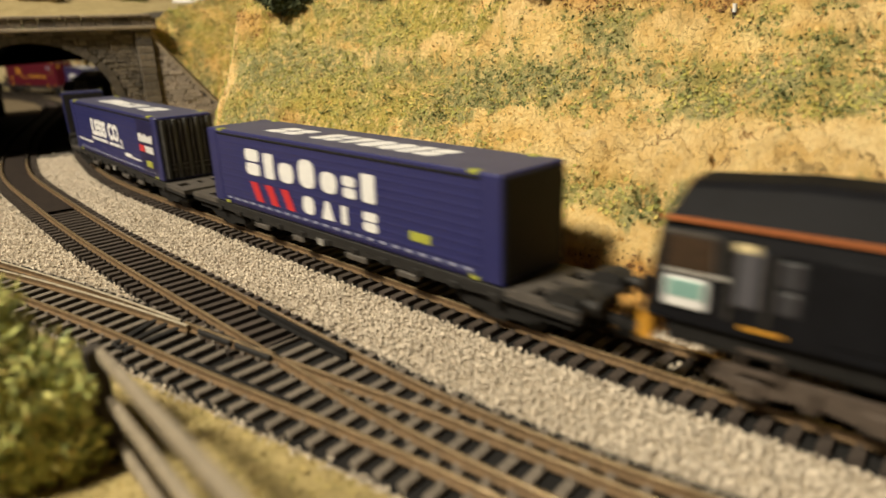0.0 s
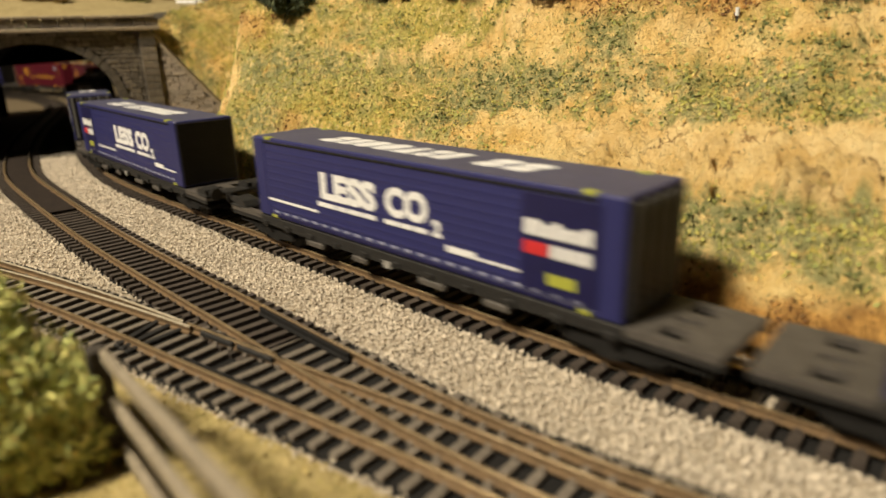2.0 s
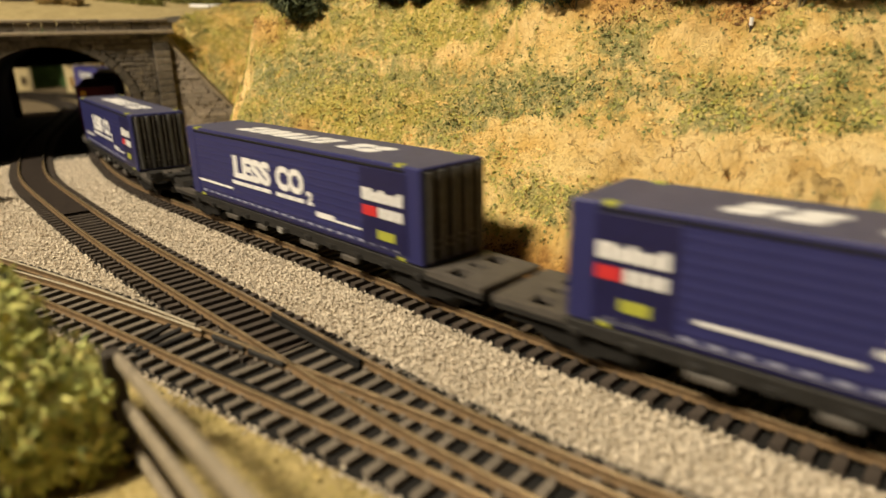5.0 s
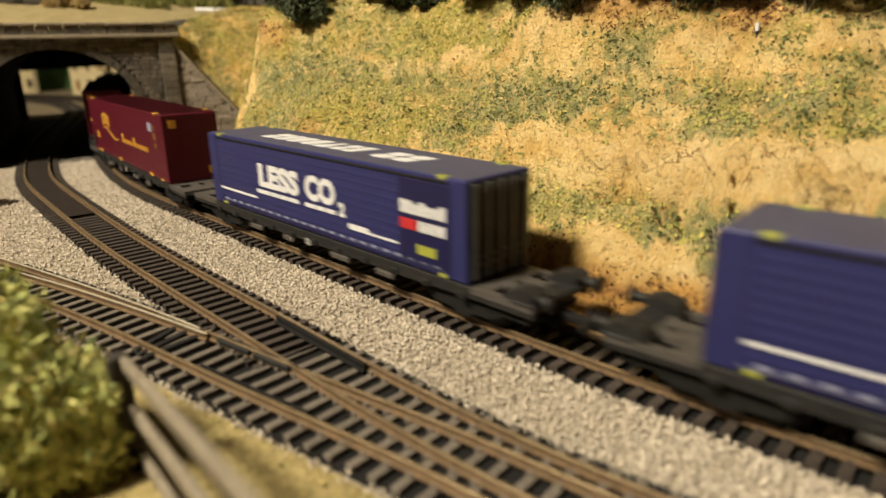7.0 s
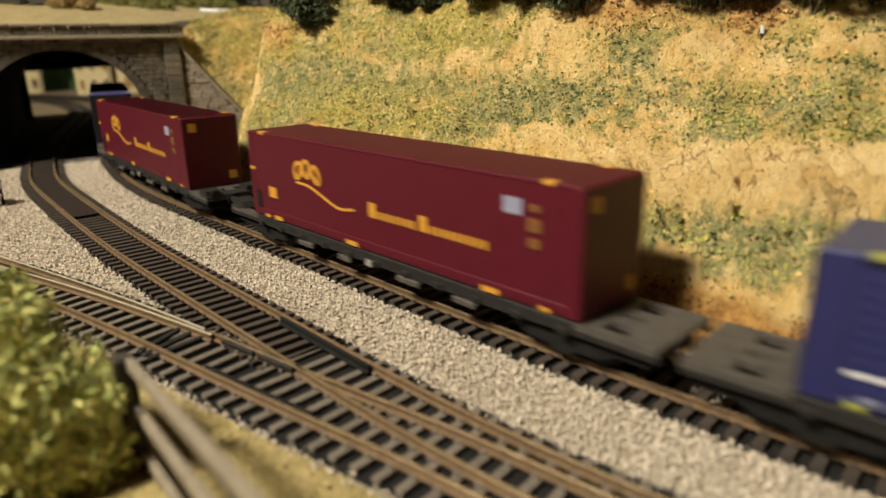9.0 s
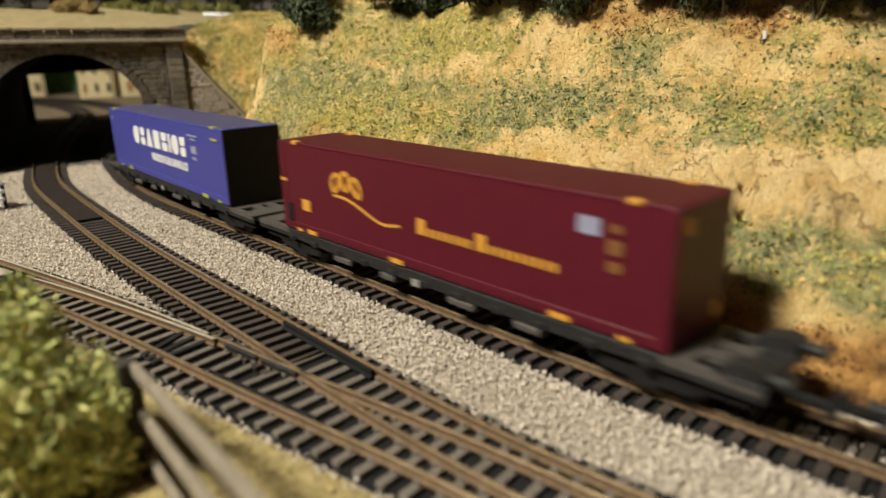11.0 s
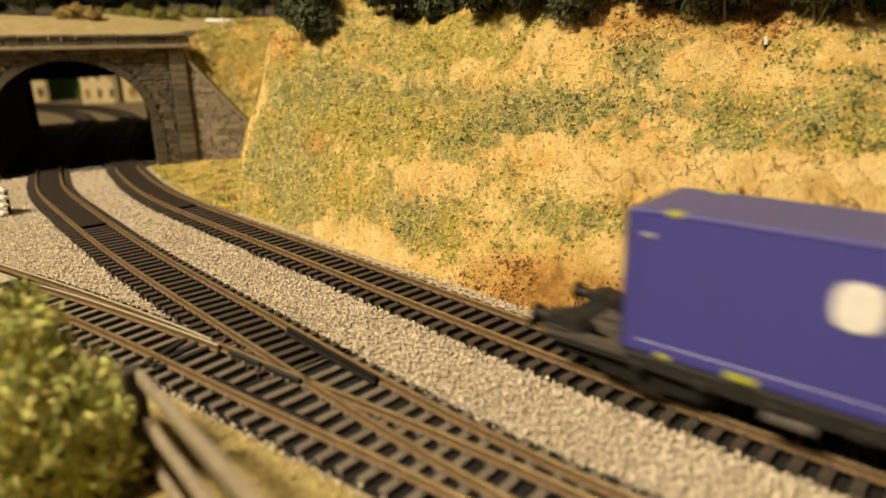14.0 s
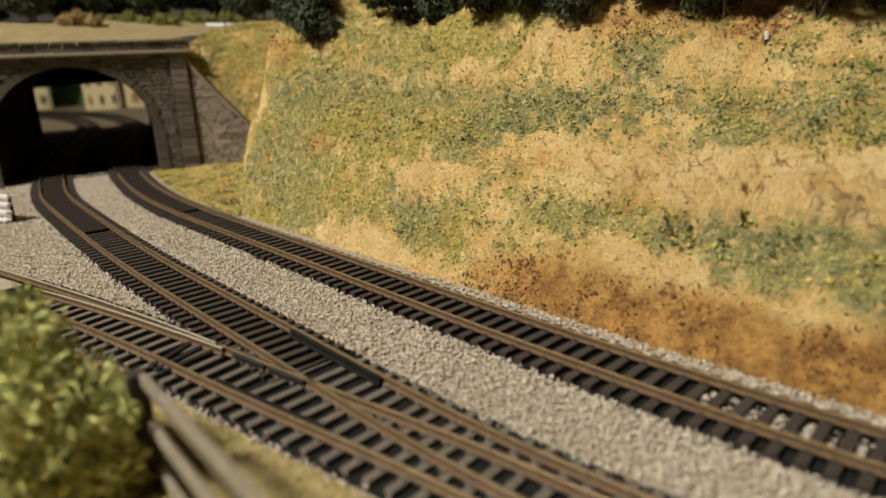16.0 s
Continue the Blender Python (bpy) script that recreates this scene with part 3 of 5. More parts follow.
def bank_material():
    m = bpy.data.materials.new("bank scatter")
    m.use_nodes = True
    nt, ln = m.node_tree, m.node_tree.links
    b = nt.nodes["Principled BSDF"]
    b.inputs["Roughness"].default_value = 0.95
    tc = nt.nodes.new("ShaderNodeTexCoord")

    def noise_at(scale, detail, rough=0.6):
        n = nt.nodes.new("ShaderNodeTexNoise")
        n.inputs["Scale"].default_value, n.inputs["Detail"].default_value, n.inputs["Roughness"].default_value = scale, detail, rough
        ln.new(tc.outputs["Object"], n.inputs["Vector"])
        return n.outputs[0]

    def mixed(fac, a, c):
        n = nt.nodes.new("ShaderNodeMix")
        n.data_type = "RGBA"
        ln.new(fac, n.inputs[0])
        for sock, v in ((n.inputs[6], a), (n.inputs[7], c)):
            if isinstance(v, tuple):
                sock.default_value = (*v, 1)
            else:
                ln.new(v, sock)
        return n.outputs[2]

    def step(src, lo, hi):
        n = nt.nodes.new("ShaderNodeMapRange")
        n.inputs[1].default_value, n.inputs[2].default_value = lo, hi
        ln.new(src, n.inputs[0])
        return n.outputs[0]

    def times(a, c):
        n = nt.nodes.new("ShaderNodeMath")
        n.operation = "MULTIPLY"
        ln.new(a, n.inputs[0])
        ln.new(c, n.inputs[1])
        return n.outputs[0]
    def layer(name):
        at = nt.nodes.new("ShaderNodeAttribute")
        at.attribute_name = name
        return at.outputs["Fac"]
    sandy = mixed(step(noise_at(48, 7, 0.72), 0.40, 0.60), (0.76, 0.49, 0.145), (0.94, 0.71, 0.31))
    olive = mixed(step(noise_at(160, 6, 0.7), 0.35, 0.65), (0.29, 0.255, 0.050), (0.60, 0.48, 0.105))
    sage = mixed(step(noise_at(190, 6, 0.7), 0.35, 0.65), (0.20, 0.210, 0.080), (0.46, 0.43, 0.19))
    green = mixed(layer("sage"), mixed(step(noise_at(16, 3, 0.6), 0.46, 0.60), olive, sage), sage)
    share = step(layer("scatter"), 0.25, 0.65)
    # plaster rock where no scatter lies, with crevice shade coloured in as dark cracks
    rock = mixed(step(noise_at(70, 8, 0.75), 0.38, 0.62), (0.80, 0.53, 0.19), (0.96, 0.74, 0.37))
    vein = nt.nodes.new("ShaderNodeMath")
    vein.operation = "ABSOLUTE"
    sub = nt.nodes.new("ShaderNodeMath")
    sub.operation = "SUBTRACT"
    sub.inputs[1].default_value = 0.5
    ln.new(noise_at(34, 6, 0.6), sub.inputs[0])
    ln.new(sub.outputs[0], vein.inputs[0])
    crack = times(step(vein.outputs[0], 0.012, 0.002), step(noise_at(60, 3, 0.5), 0.47, 0.56))
    rock = mixed(crack, rock, (0.34, 0.18, 0.06))
    col = mixed(layer("bare"), sandy, rock)
    col = mixed(times(share, step(noise_at(260, 5, 0.8), 0.36, 0.52)), col, green)
    # brown earth, and the bush shade painted in the same browns
    earth = mixed(step(noise_at(110, 7, 0.75), 0.40, 0.60), (0.33, 0.160, 0.036), (0.72, 0.40, 0.105))
    col = mixed(times(layer("earth"), step(noise_at(60, 6, 0.75), 0.26, 0.42)), col, earth)
    col = mixed(step(noise_at(420, 4, 0.75), 0.62, 0.70), col, (0.13, 0.085, 0.030))
    ln.new(col, b.inputs["Base Color"])
    bp = nt.nodes.new("ShaderNodeBump")
    bp.inputs["Strength"].default_value, bp.inputs["Distance"].default_value = 1.0, 0.003
    ln.new(noise_at(300, 6, 0.8), bp.inputs["Height"])
    lump = nt.nodes.new("ShaderNodeBump")
    lump.inputs["Strength"].default_value, lump.inputs["Distance"].default_value = 0.9, 0.008
    ln.new(noise_at(85, 5, 0.65), lump.inputs["Height"])
    ln.new(lump.outputs[0], bp.inputs["Normal"])
    ln.new(bp.outputs[0], b.inputs["Normal"])
    return m


M["bank"] = bank_material()


def sheet(name, verts, rows, cols, mat, label, category, smooth=True):
    faces = [(i * cols + j, i * cols + j + 1, (i + 1) * cols + j + 1, (i + 1) * cols + j) for i in range(rows - 1) for j in range(cols - 1)]
    me = bpy.data.meshes.new(name)
    me.from_pydata(verts, [], faces)
    me.materials.append(mat)
    if smooth:
        me.shade_smooth()
    layers = np.array([cover(station(v[0], v[1]), *v) for v in verts], dtype=np.float32)
    for i, layer in enumerate(("scatter", "bare", "earth", "sage")):
        values = me.attributes.new(layer, "FLOAT", "POINT")
        values.data.foreach_set("value", layers[:, i].copy())
    return tagged(new(name, me), label, category, kind="structure")


def hill_rise(y):
    """How the hilltop climbs behind the parapet."""
    return 0.17 * min(max(0.0, y - 0.012), 0.17)


def bank():
    s_rows = np.concatenate([np.arange(-2.4, -0.3, 0.03), np.arange(-0.3, 0.62, 0.0022)])
    w_rows = np.concatenate([np.arange(0, 0.125, 0.0019), np.array([0.14, 0.17, 0.22, 0.3, 0.42])])
    verts = [bank_height(float(s), float(w)) for s in s_rows for w in w_rows]
    sheet("embankment", verts, len(s_rows), len(w_rows), M["bank"], "sandy yellow embankment with green and brown scatter patches", "embankment")
    # earth held by the wing wall
    wing = PORTAL @ Matrix.Translation((0.0915, 0.002, 0)) @ Matrix.Rotation(radians(-26), 4, "Z")
    verts = []
    for i in range(25):
        for j in range(25):
            u, v = i / 24, j / 24
            a = wing @ Vector((0.056 * u - 0.004, 0.006, 0.088 - 0.066 * u ** 0.92))
            b = wing @ Vector((0.056 * u - 0.004, 0.006, 0)) + Vector((0.02 + 0.03 * u, 0.14, 0))
            p = a.lerp(Vector((b.x, b.y, a.z)), v ** 1.3)
            p.z = a.z + (0.124 - a.z) * v ** 0.55
            k = math.sin(math.pi * min(1, v * 1.2))
            p.z += 0.003 * k * noise.noise(p * 70) + 0.0015 * noise.noise(p * 200)
            verts.append(tuple(p))
    CORNER.append((verts, 25, 25))
    sheet("embankment_corner", verts, 25, 25, M["bank"], "grassy earth behind the sloping wing wall", "embankment")
    # flat top over the tunnel
    verts = []
    for i in range(61):
        for j in range(31):
            yy = 0.010 + 0.40 * j / 30
            p = PORTAL @ Vector((-0.30 + (0.388 + min(0.24, 2.2 * max(0.0, yy - 0.042))) * i / 60, yy, 0.1015))
            p.z += hill_rise(yy) + 0.0012 * noise.noise(p * 60) + 0.004 * noise.noise(p * 12)
            verts.append(tuple(p))
    sheet("hilltop", verts, 61, 31, M["grass_pale"], "pale dry grass on top of the tunnel", "hilltop")
    # grassy strip between track and wing wall
    verts = []
    for i in range(40):
        for j in range(12):
            s = 0.352 + 0.26 * i / 39
            x, y, _ = LINE_A.at(s, -0.019 - (foot(s) + 0.02 - 0.019) * j / 11)
            verts.append((x, y, -0.0045 + 0.004 * j / 11 + 0.0010 * noise.noise(Vector((x, y, 0)) * 90)))
    CORNER.append((verts, 40, 12))
    sheet("grass_verge", verts, 40, 12, M["bank"], "sandy grass strip at the foot of the wing wall", "verge")


CORNER = []
M["grass_pale"] = material("pale dry grass", (0.34, 0.275, 0.135), (0.22, 0.17, 0.075), 60, 0.95, 0.9, depth=0.002)
bank()


# ---- loose scatter ----
def chips(name, places, normals, sizes, mat, label, category, seed, flat=0.35):
    """Many little leaf-like chips as one mesh: each a bent pair of triangles."""
    rng = np.random.default_rng(seed)
    n = len(places)
    d = rng.normal(size=(n, 3))
    d /= np.linalg.norm(d, axis=1, keepdims=True)
    up = normals * (1 - flat) + rng.normal(size=(n, 3)) * flat
    up /= np.linalg.norm(up, axis=1, keepdims=True)
    side = np.cross(d, up)
    side /= np.linalg.norm(side, axis=1, keepdims=True) + 1e-9
    ahead = np.cross(up, side)
    L = sizes[:, None]
    base = places + up * 0.0002
    a, b = base + side * L * 0.45, base - side * L * 0.45
    c = base + ahead * L * rng.uniform(0.6, 1.1, (n, 1)) + up * L * 0.45
    e = base - ahead * L * rng.uniform(0.4, 0.8, (n, 1)) + up * L * 0.15
    verts = np.stack([a, b, c, e], 1).reshape(-1, 3)
    i = np.arange(n) * 4
    faces = np.concatenate([np.stack([i, i + 1, i + 2], 1), np.stack([i + 1, i, i + 3], 1)])
    me = bpy.data.meshes.new(name)
    me.from_pydata(verts.tolist(), [], faces.tolist())
    me.materials.append(mat)
    return tagged(new(name, me), label, category, kind="stuff")


def leafy(name, colours, rough=0.9):
    """Leaf and flock colours picked at random chip by chip."""
    m = bpy.data.materials.new(name)
    m.use_nodes = True
    nt = m.node_tree
    b = nt.nodes["Principled BSDF"]
    b.inputs["Roughness"].default_value = rough
    g = nt.nodes.new("ShaderNodeNewGeometry")
    r = nt.nodes.new("ShaderNodeValToRGB")
    r.color_ramp.elements[0].color = (*colours[0], 1)
    r.color_ramp.elements[1].color = (*colours[-1], 1)
    for i, c in enumerate(colours[1:-1]):
        e = r.color_ramp.elements.new((i + 1) / (len(colours) - 1))
        e.color = (*c, 1)
    nt.links.new(g.outputs["Random Per Island"], r.inputs[0])
    nt.links.new(r.outputs[0], b.inputs["Base Color"])
    return m


M["flock_green"] = leafy("green flock", [(0.10, 0.115, 0.035), (0.32, 0.315, 0.075), (0.48, 0.425, 0.10), (0.25, 0.285, 0.090), (0.62, 0.52, 0.14), (0.30, 0.325, 0.115), (0.56, 0.46, 0.11)])
M["flock_moss"] = leafy("dark green flock", [(0.055, 0.070, 0.022), (0.14, 0.155, 0.045), (0.22, 0.225, 0.070), (0.10, 0.125, 0.045)])
M["flock_straw"] = leafy("straw flock", [(0.72, 0.48, 0.16), (0.80, 0.57, 0.25), (0.56, 0.31, 0.08), (0.66, 0.46, 0.15), (0.30, 0.16, 0.045)])
M["flock_brown"] = leafy("brown flock", [(0.30, 0.14, 0.035), (0.16, 0.07, 0.022), (0.08, 0.04, 0.018), (0.46, 0.24, 0.06), (0.11, 0.055, 0.02)])


def bank_flock():
    rng = np.random.default_rng(5)
    sets = {"green": [], "straw": [], "brown": [], "moss": []}
    for _ in range(135000):
        s, w = float(rng.uniform(-0.17, 0.60)), float(rng.uniform(0.0, 0.115))
        if s > 0.2 and rng.random() < 0.25:
            continue
        p = bank_height(s, w)
        g, bare, rust, _ = cover(s, *p)
        if rust > 0.2 and rng.random() < max(0.0, 0.45 + 1.6 * noise.noise(Vector(p) * 60)):
            sets["brown"].append(p)
        elif rng.random() < 1.25 * g - 0.12:
            tuft = noise.noise(Vector(p) * 95) + (0.35 if s < 0.2 and p[2] > 0.052 else 0.0) - (0.12 if s > 0.22 else 0.0)
            sets["moss" if tuft > 0.30 else "green"].append(p)
        elif rng.random() < 0.16 * (1 - bare) * (1 - rust):
            sets["straw"].append(p)
    for verts, rows, cols in CORNER:
        for _ in range(15000):
            i, j = int(rng.integers(0, rows - 1)), int(rng.integers(0, cols - 1))
            u, v = rng.random(2)
            a, b, c = (np.array(verts[k]) for k in (i * cols + j, (i + 1) * cols + j, i * cols + j + 1))
            p = a + (b - a) * u + (c - a) * v
            g = 0.66 + 0.9 * noise.noise(Vector(p) * 32)
            pick = rng.random()
            if pick < g:
                sets["moss" if noise.noise(Vector(p) * 60) > 0.08 else "green"].append(tuple(p))
            elif pick < g + 0.12:
                sets["brown"].append(tuple(p))
            elif pick < g + 0.3:
                sets["straw"].append(tuple(p))
    out = np.array([0.55, -0.60, 0.58]) * np.array([-1, 1, 1])
    for i, (k, label) in enumerate((("green", "green flock scattered over the bank"), ("straw", "straw-coloured flock scattered over the bank"), ("brown", "brown leaf scatter at the foot of the bank"), ("moss", "dark green tufts of flock on the bank"))):
        pts = np.array(sets[k]) + rng.normal(size=(len(sets[k]), 3)) * 0.0003
        chips("flock", pts, np.tile(out, (len(pts), 1)), rng.uniform(0.0005, 0.0015, len(pts)), M["flock_" + k], label, "scatter", 20 + i, 0.45)


bank_flock()


# ---- ballast ----
def nearest(points, line, s0, s1):
    """Distance to a line's middle and the station there, for many points."""
    s = np.arange(s0, s1, 0.004)
    q = np.array([line.at(float(v))[:2] for v in s])
    best, where = np.full(len(points), 9.0), np.zeros(len(points))
    for i in range(0, len(points), 4000):
        d = np.linalg.norm(points[i:i + 4000, None] - q[None], axis=2)
        j = d.argmin(1)
        best[i:i + 4000], where[i:i + 4000] = d[np.arange(len(j)), j], s[j]
    return best, where


def ballast():
    rng = np.random.default_rng(11)
    # candidates in strips along the outer track, on its camera side and beyond it
    n = 210000
    s = rng.uniform(-0.10, 0.60, n)
    off = rng.uniform(-0.0245, 0.23, n)
    pts = np.array([LINE_A.at(float(a), float(b))[:2] for a, b in zip(s, off)])
    keep = ((off > 0.0150) & ((off < 0.075) | (rng.random(n) < 0.6))) | ((off < -0.0150) & (s < 0.20 - 0.06 * rng.random(n)))
    db, sb = nearest(pts, LINE_B, 0.0, 0.75)
    dc, sc = nearest(pts, LINE_C, -0.06, 0.28)
    keep &= (db > 0.0150) & (dc > 0.0150)
    # nothing on the grass side of the turnout
    side = np.array([(lambda q: -(math.sin(q[2])) * (p[0] - q[0]) + math.cos(q[2]) * (p[1] - q[1]))(LINE_C.at(float(v))) for p, v in zip(pts, sc)])
    keep &= (side < 0.0170 + 0.0015 * rng.random(n))
    between = (abs(off) < 0.0072) & (s < 0.045) & (rng.random(n) < 0.75)
    spill = (db < 0.0055) & (sb > 0.332) & (sb < 0.358) & (rng.random(n) < 0.5)
    keep |= spill
    between |= spill
    z = np.where(between, -0.0047, BED_Z + 0.0002) + rng.uniform(0, 0.0007, n)
    keep |= between
    pts, z = pts[keep], z[keep]
    n = len(pts)
    base = np.array([(1, 0, 0), (-1, 0, 0), (0, 1, 0), (0, -1, 0), (0, 0, 1), (0, 0, -1)], float)
    v = base[None] * rng.uniform(0.55, 1.15, (n, 6, 1)) + rng.normal(size=(n, 6, 3)) * 0.22
    ang = rng.uniform(0, 2 * np.pi, (n, 3))
    for k, (i, j) in enumerate(((0, 1), (1, 2), (0, 2))):
        c, t = np.cos(ang[:, k])[:, None], np.sin(ang[:, k])[:, None]
        a, b = v[:, :, i].copy(), v[:, :, j].copy()
        v[:, :, i], v[:, :, j] = c * a - t * b, t * a + c * b
    v *= rng.uniform(0.00036, 0.00078, (n, 1, 1))
    v += np.concatenate([pts, z[:, None]], 1)[:, None]
    f = np.array([(0, 2, 4), (2, 1, 4), (1, 3, 4), (3, 0, 4), (2, 0, 5), (1, 2, 5), (3, 1, 5), (0, 3, 5)])
    faces = (np.arange(n) * 6)[:, None, None] + f[None]
    me = bpy.data.meshes.new("ballast")
    me.from_pydata(v.reshape(-1, 3).tolist(), [], faces.reshape(-1, 3).tolist())
    me.materials.append(M["ballast"])
    tagged(new("ballast", me), "pale grey granite ballast chippings between the tracks", "ballast", kind="stuff")
    # the glued bed below the chippings
    bm = bmesh.new()
    rows = []
    for q in np.arange(-0.4, 0.66, 0.01):
        rows.append([bm.verts.new((*LINE_A.at(float(q), o)[:2], BED_Z - 0.0002)) for o in (-0.026, 0.0, 0.1, 0.22)])
    for a, b in zip(rows, rows[1:]):
        for i in range(3):
            bm.faces.new((a[i], b[i], b[i + 1], a[i + 1]))
    tagged(part("ballast_bed", bm, M["ballast_bed"]), "sandy grey ballast bed", "ballast bed", kind="structure")


ballast()


# ---- plants ----
def leaf_ball(lobes, count, size, seed):
    """Leaves in uneven lobes (x, y, z, radius), thicker towards the outside, as a mesh."""
    rng = np.random.default_rng(seed)
    pts, nor = [], []
    vol = np.array([l[3] ** 2 for l in lobes])
    for x, y, z, r in lobes:
        n = int(count * r * r / vol.sum())
        d = rng.normal(size=(n, 3))
        d /= np.linalg.norm(d, axis=1, keepdims=True)
        bump = np.array([1 + 0.35 * noise.noise(Vector(v) * 2.2 + Vector((x * 90, y * 90, seed))) for v in d])
        rad = r * bump * rng.uniform(0.35, 1.0, n) ** 0.45
        keep = rng.random(n) < np.array([0.5 + 0.9 * max(0, 0.45 + noise.noise(Vector(v) * 4.5 + Vector((seed, x * 50, 0)))) for v in d])
        p = np.array((x, y, z)) + d * rad[:, None] * np.array([1, 1, 0.85])
        pts.append(p[keep])
        nor.append(d[keep])
    pts, nor = np.concatenate(pts), np.concatenate(nor)
    n = len(pts)
    side = np.cross(nor, rng.normal(size=(n, 3)))
    side /= np.linalg.norm(side, axis=1, keepdims=True)
    tip = nor * 0.55 + np.cross(nor, side) * 0.8 + rng.normal(size=(n, 3)) * 0.35
    L = rng.uniform(0.6, 1.4, (n, 1)) * size
    a, b, c, e = pts + side * L * 0.4, pts - side * L * 0.4, pts + tip * L, pts - tip * L * 0.7
    verts = np.stack([a, c, b, e], 1).reshape(-1, 3)
    i = np.arange(n) * 4
    me = bpy.data.meshes.new("crown")
    me.from_pydata(verts.tolist(), [], np.concatenate([np.stack([i, i + 1, i + 2], 1), np.stack([i, i + 2, i + 3], 1)]).tolist())
    return me


def shrub(name, lobes, count, size, seed, mat, label, group="", stems=3):
    t = empty(name)
    rng = random.Random(seed)
    me = leaf_ball(lobes, count, size, seed)
    me.materials.append(mat)
    part("crown", me, None, t)
    for i in range(stems):
        l = lobes[i % len(lobes)]
        bm = bmesh.new()
        a, b = Vector((rng.uniform(-0.002, 0.002), rng.uniform(-0.002, 0.002), -0.003)), Vector((l[0], l[1], l[2]))
        mid = a.lerp(b, 0.5) + Vector((rng.uniform(-1, 1), rng.uniform(-1, 1), 0)) * 0.002
        r = l[3] * 0.045
        for p, q, r0 in ((a, mid, r), (mid, b, r * 0.65)):
            rod(bm, p, q, r0, 6)
        part("stem", bm, M["twig"], t)
    return tagged(t, label, "shrub", group)


M["twig"] = material("grey green twig", (0.20, 0.17, 0.09), (0.11, 0.09, 0.045), 300, 0.9, 0.4)
M["leaf_dark"] = leafy("dark foliage", [(0.022, 0.030, 0.012), (0.05, 0.065, 0.026), (0.035, 0.048, 0.022), (0.085, 0.10, 0.045)])
M["leaf_olive"] = leafy("olive foliage", [(0.10, 0.11, 0.025), (0.20, 0.20, 0.05), (0.15, 0.15, 0.035), (0.28, 0.26, 0.07)])
M["leaf_tan"] = leafy("tan foliage", [(0.26, 0.18, 0.06), (0.36, 0.26, 0.10), (0.16, 0.11, 0.035)])
M["leaf_near"] = leafy("mixed green foliage", [(0.26, 0.32, 0.10), (0.60, 0.60, 0.20), (0.40, 0.45, 0.15), (0.70, 0.66, 0.24), (0.58, 0.60, 0.20), (0.20, 0.26, 0.085), (0.72, 0.56, 0.20)])


def plants():
    rng = random.Random(4)
    kinds = []
    for k in range(3):
        lobes = [(rng.uniform(-0.011, 0.011), rng.uniform(-0.009, 0.009), 0.011 + rng.uniform(-0.003, 0.010), rng.uniform(0.009, 0.014)) for _ in range(5)]
        kinds.append(shrub("bush", lobes, 3600, 0.0019, 30 + k, M["leaf_dark"], "dark green leafy bush along the top of the bank", "bushes on the bank"))
    used = [0, 0, 0]
    spots = []
    for i in range(28):
        s = -0.16 + i * 0.022 + rng.uniform(-0.008, 0.008)
        spots.append((s, 0.097 + rng.uniform(-0.006, 0.012), rng.uniform(0.8, 1.3)))
    for i in range(16):
        spots.append((-0.15 + i * 0.045, 0.135 + rng.uniform(-0.01, 0.02), rng.uniform(1.2, 1.7)))
    spots += [(0.376, 0.050, 0.9), (0.362, 0.064, 0.8)]
    for i, (s, w, k) in enumerate(spots):
        if s > 0.33 and 0.07 < w < 0.12:
            w -= 0.040
        x, y, z = bank_height(s, w)
        m = Matrix.Translation((x, y, z - 0.001)) @ Matrix.Rotation(rng.uniform(0, 6.28), 4, "Z")
        j = i % 3
        ob = kinds[j] if not used[j] else copy_thing(kinds[j], m)
        used[j] = 1
        ob.matrix_basis = m @ Matrix.Diagonal((k, k, k, 1))
    # trees at the back of the hilltop
    for i in range(20):
        x = -0.26 + i * 0.030
        yy = 0.185 + rng.uniform(-0.01, 0.03)
        p = PORTAL @ Vector((x, yy, 0.100 + hill_rise(yy)))
        k = rng.uniform(1.6, 2.2)
        ob = copy_thing(kinds[i % 3], Matrix.Translation(p) @ Matrix.Rotation(rng.uniform(0, 6.28), 4, "Z"))
        ob.scale = (k, k, k)
    lobes = [(-0.012, 0, 0.006, 0.009), (0.0, 0.0, 0.008, 0.010), (0.013, 0.002, 0.006, 0.009)]
    ob = shrub("bush", lobes, 3000, 0.0017, 61, M["leaf_tan"], "low tan bush on the dry grass over the tunnel")
    ob.matrix_basis = Matrix.Translation(PORTAL @ Vector((0.018, 0.135, 0.100 + hill_rise(0.135))))
    for i, (x, y) in enumerate(((0.090, 0.11), (0.125, 0.13), (0.158, 0.12), (0.062, 0.13))):
        ob = shrub("bush", [(-0.012, 0, 0.004, 0.008), (0.004, 0.0, 0.006, 0.009), (0.016, 0.001, 0.003, 0.007)], 2600, 0.0016, 70 + i, M["leaf_olive"], "olive green mound of foliage on the hilltop", "olive mounds")
        ob.matrix_basis = Matrix.Translation(PORTAL @ Vector((x, y + 0.03, 0.099 + hill_rise(y + 0.03))))
    # the near shrubs
    lobes = [(0.010, 0.002, 0.016, 0.018), (-0.003, 0.004, 0.032, 0.016), (-0.013, 0.002, 0.043, 0.013), (0.016, 0.001, 0.008, 0.013), (-0.010, -0.006, 0.008, 0.018), (0.004, -0.004, 0.024, 0.014)]
    ob = shrub("shrub", lobes, 30000, 0.0012, 90, M["leaf_near"], "leafy yellow-green shrub close to the fence", stems=5)
    ob.matrix_basis = Matrix.Translation((-0.0965, 0.128, -0.003))


plants()


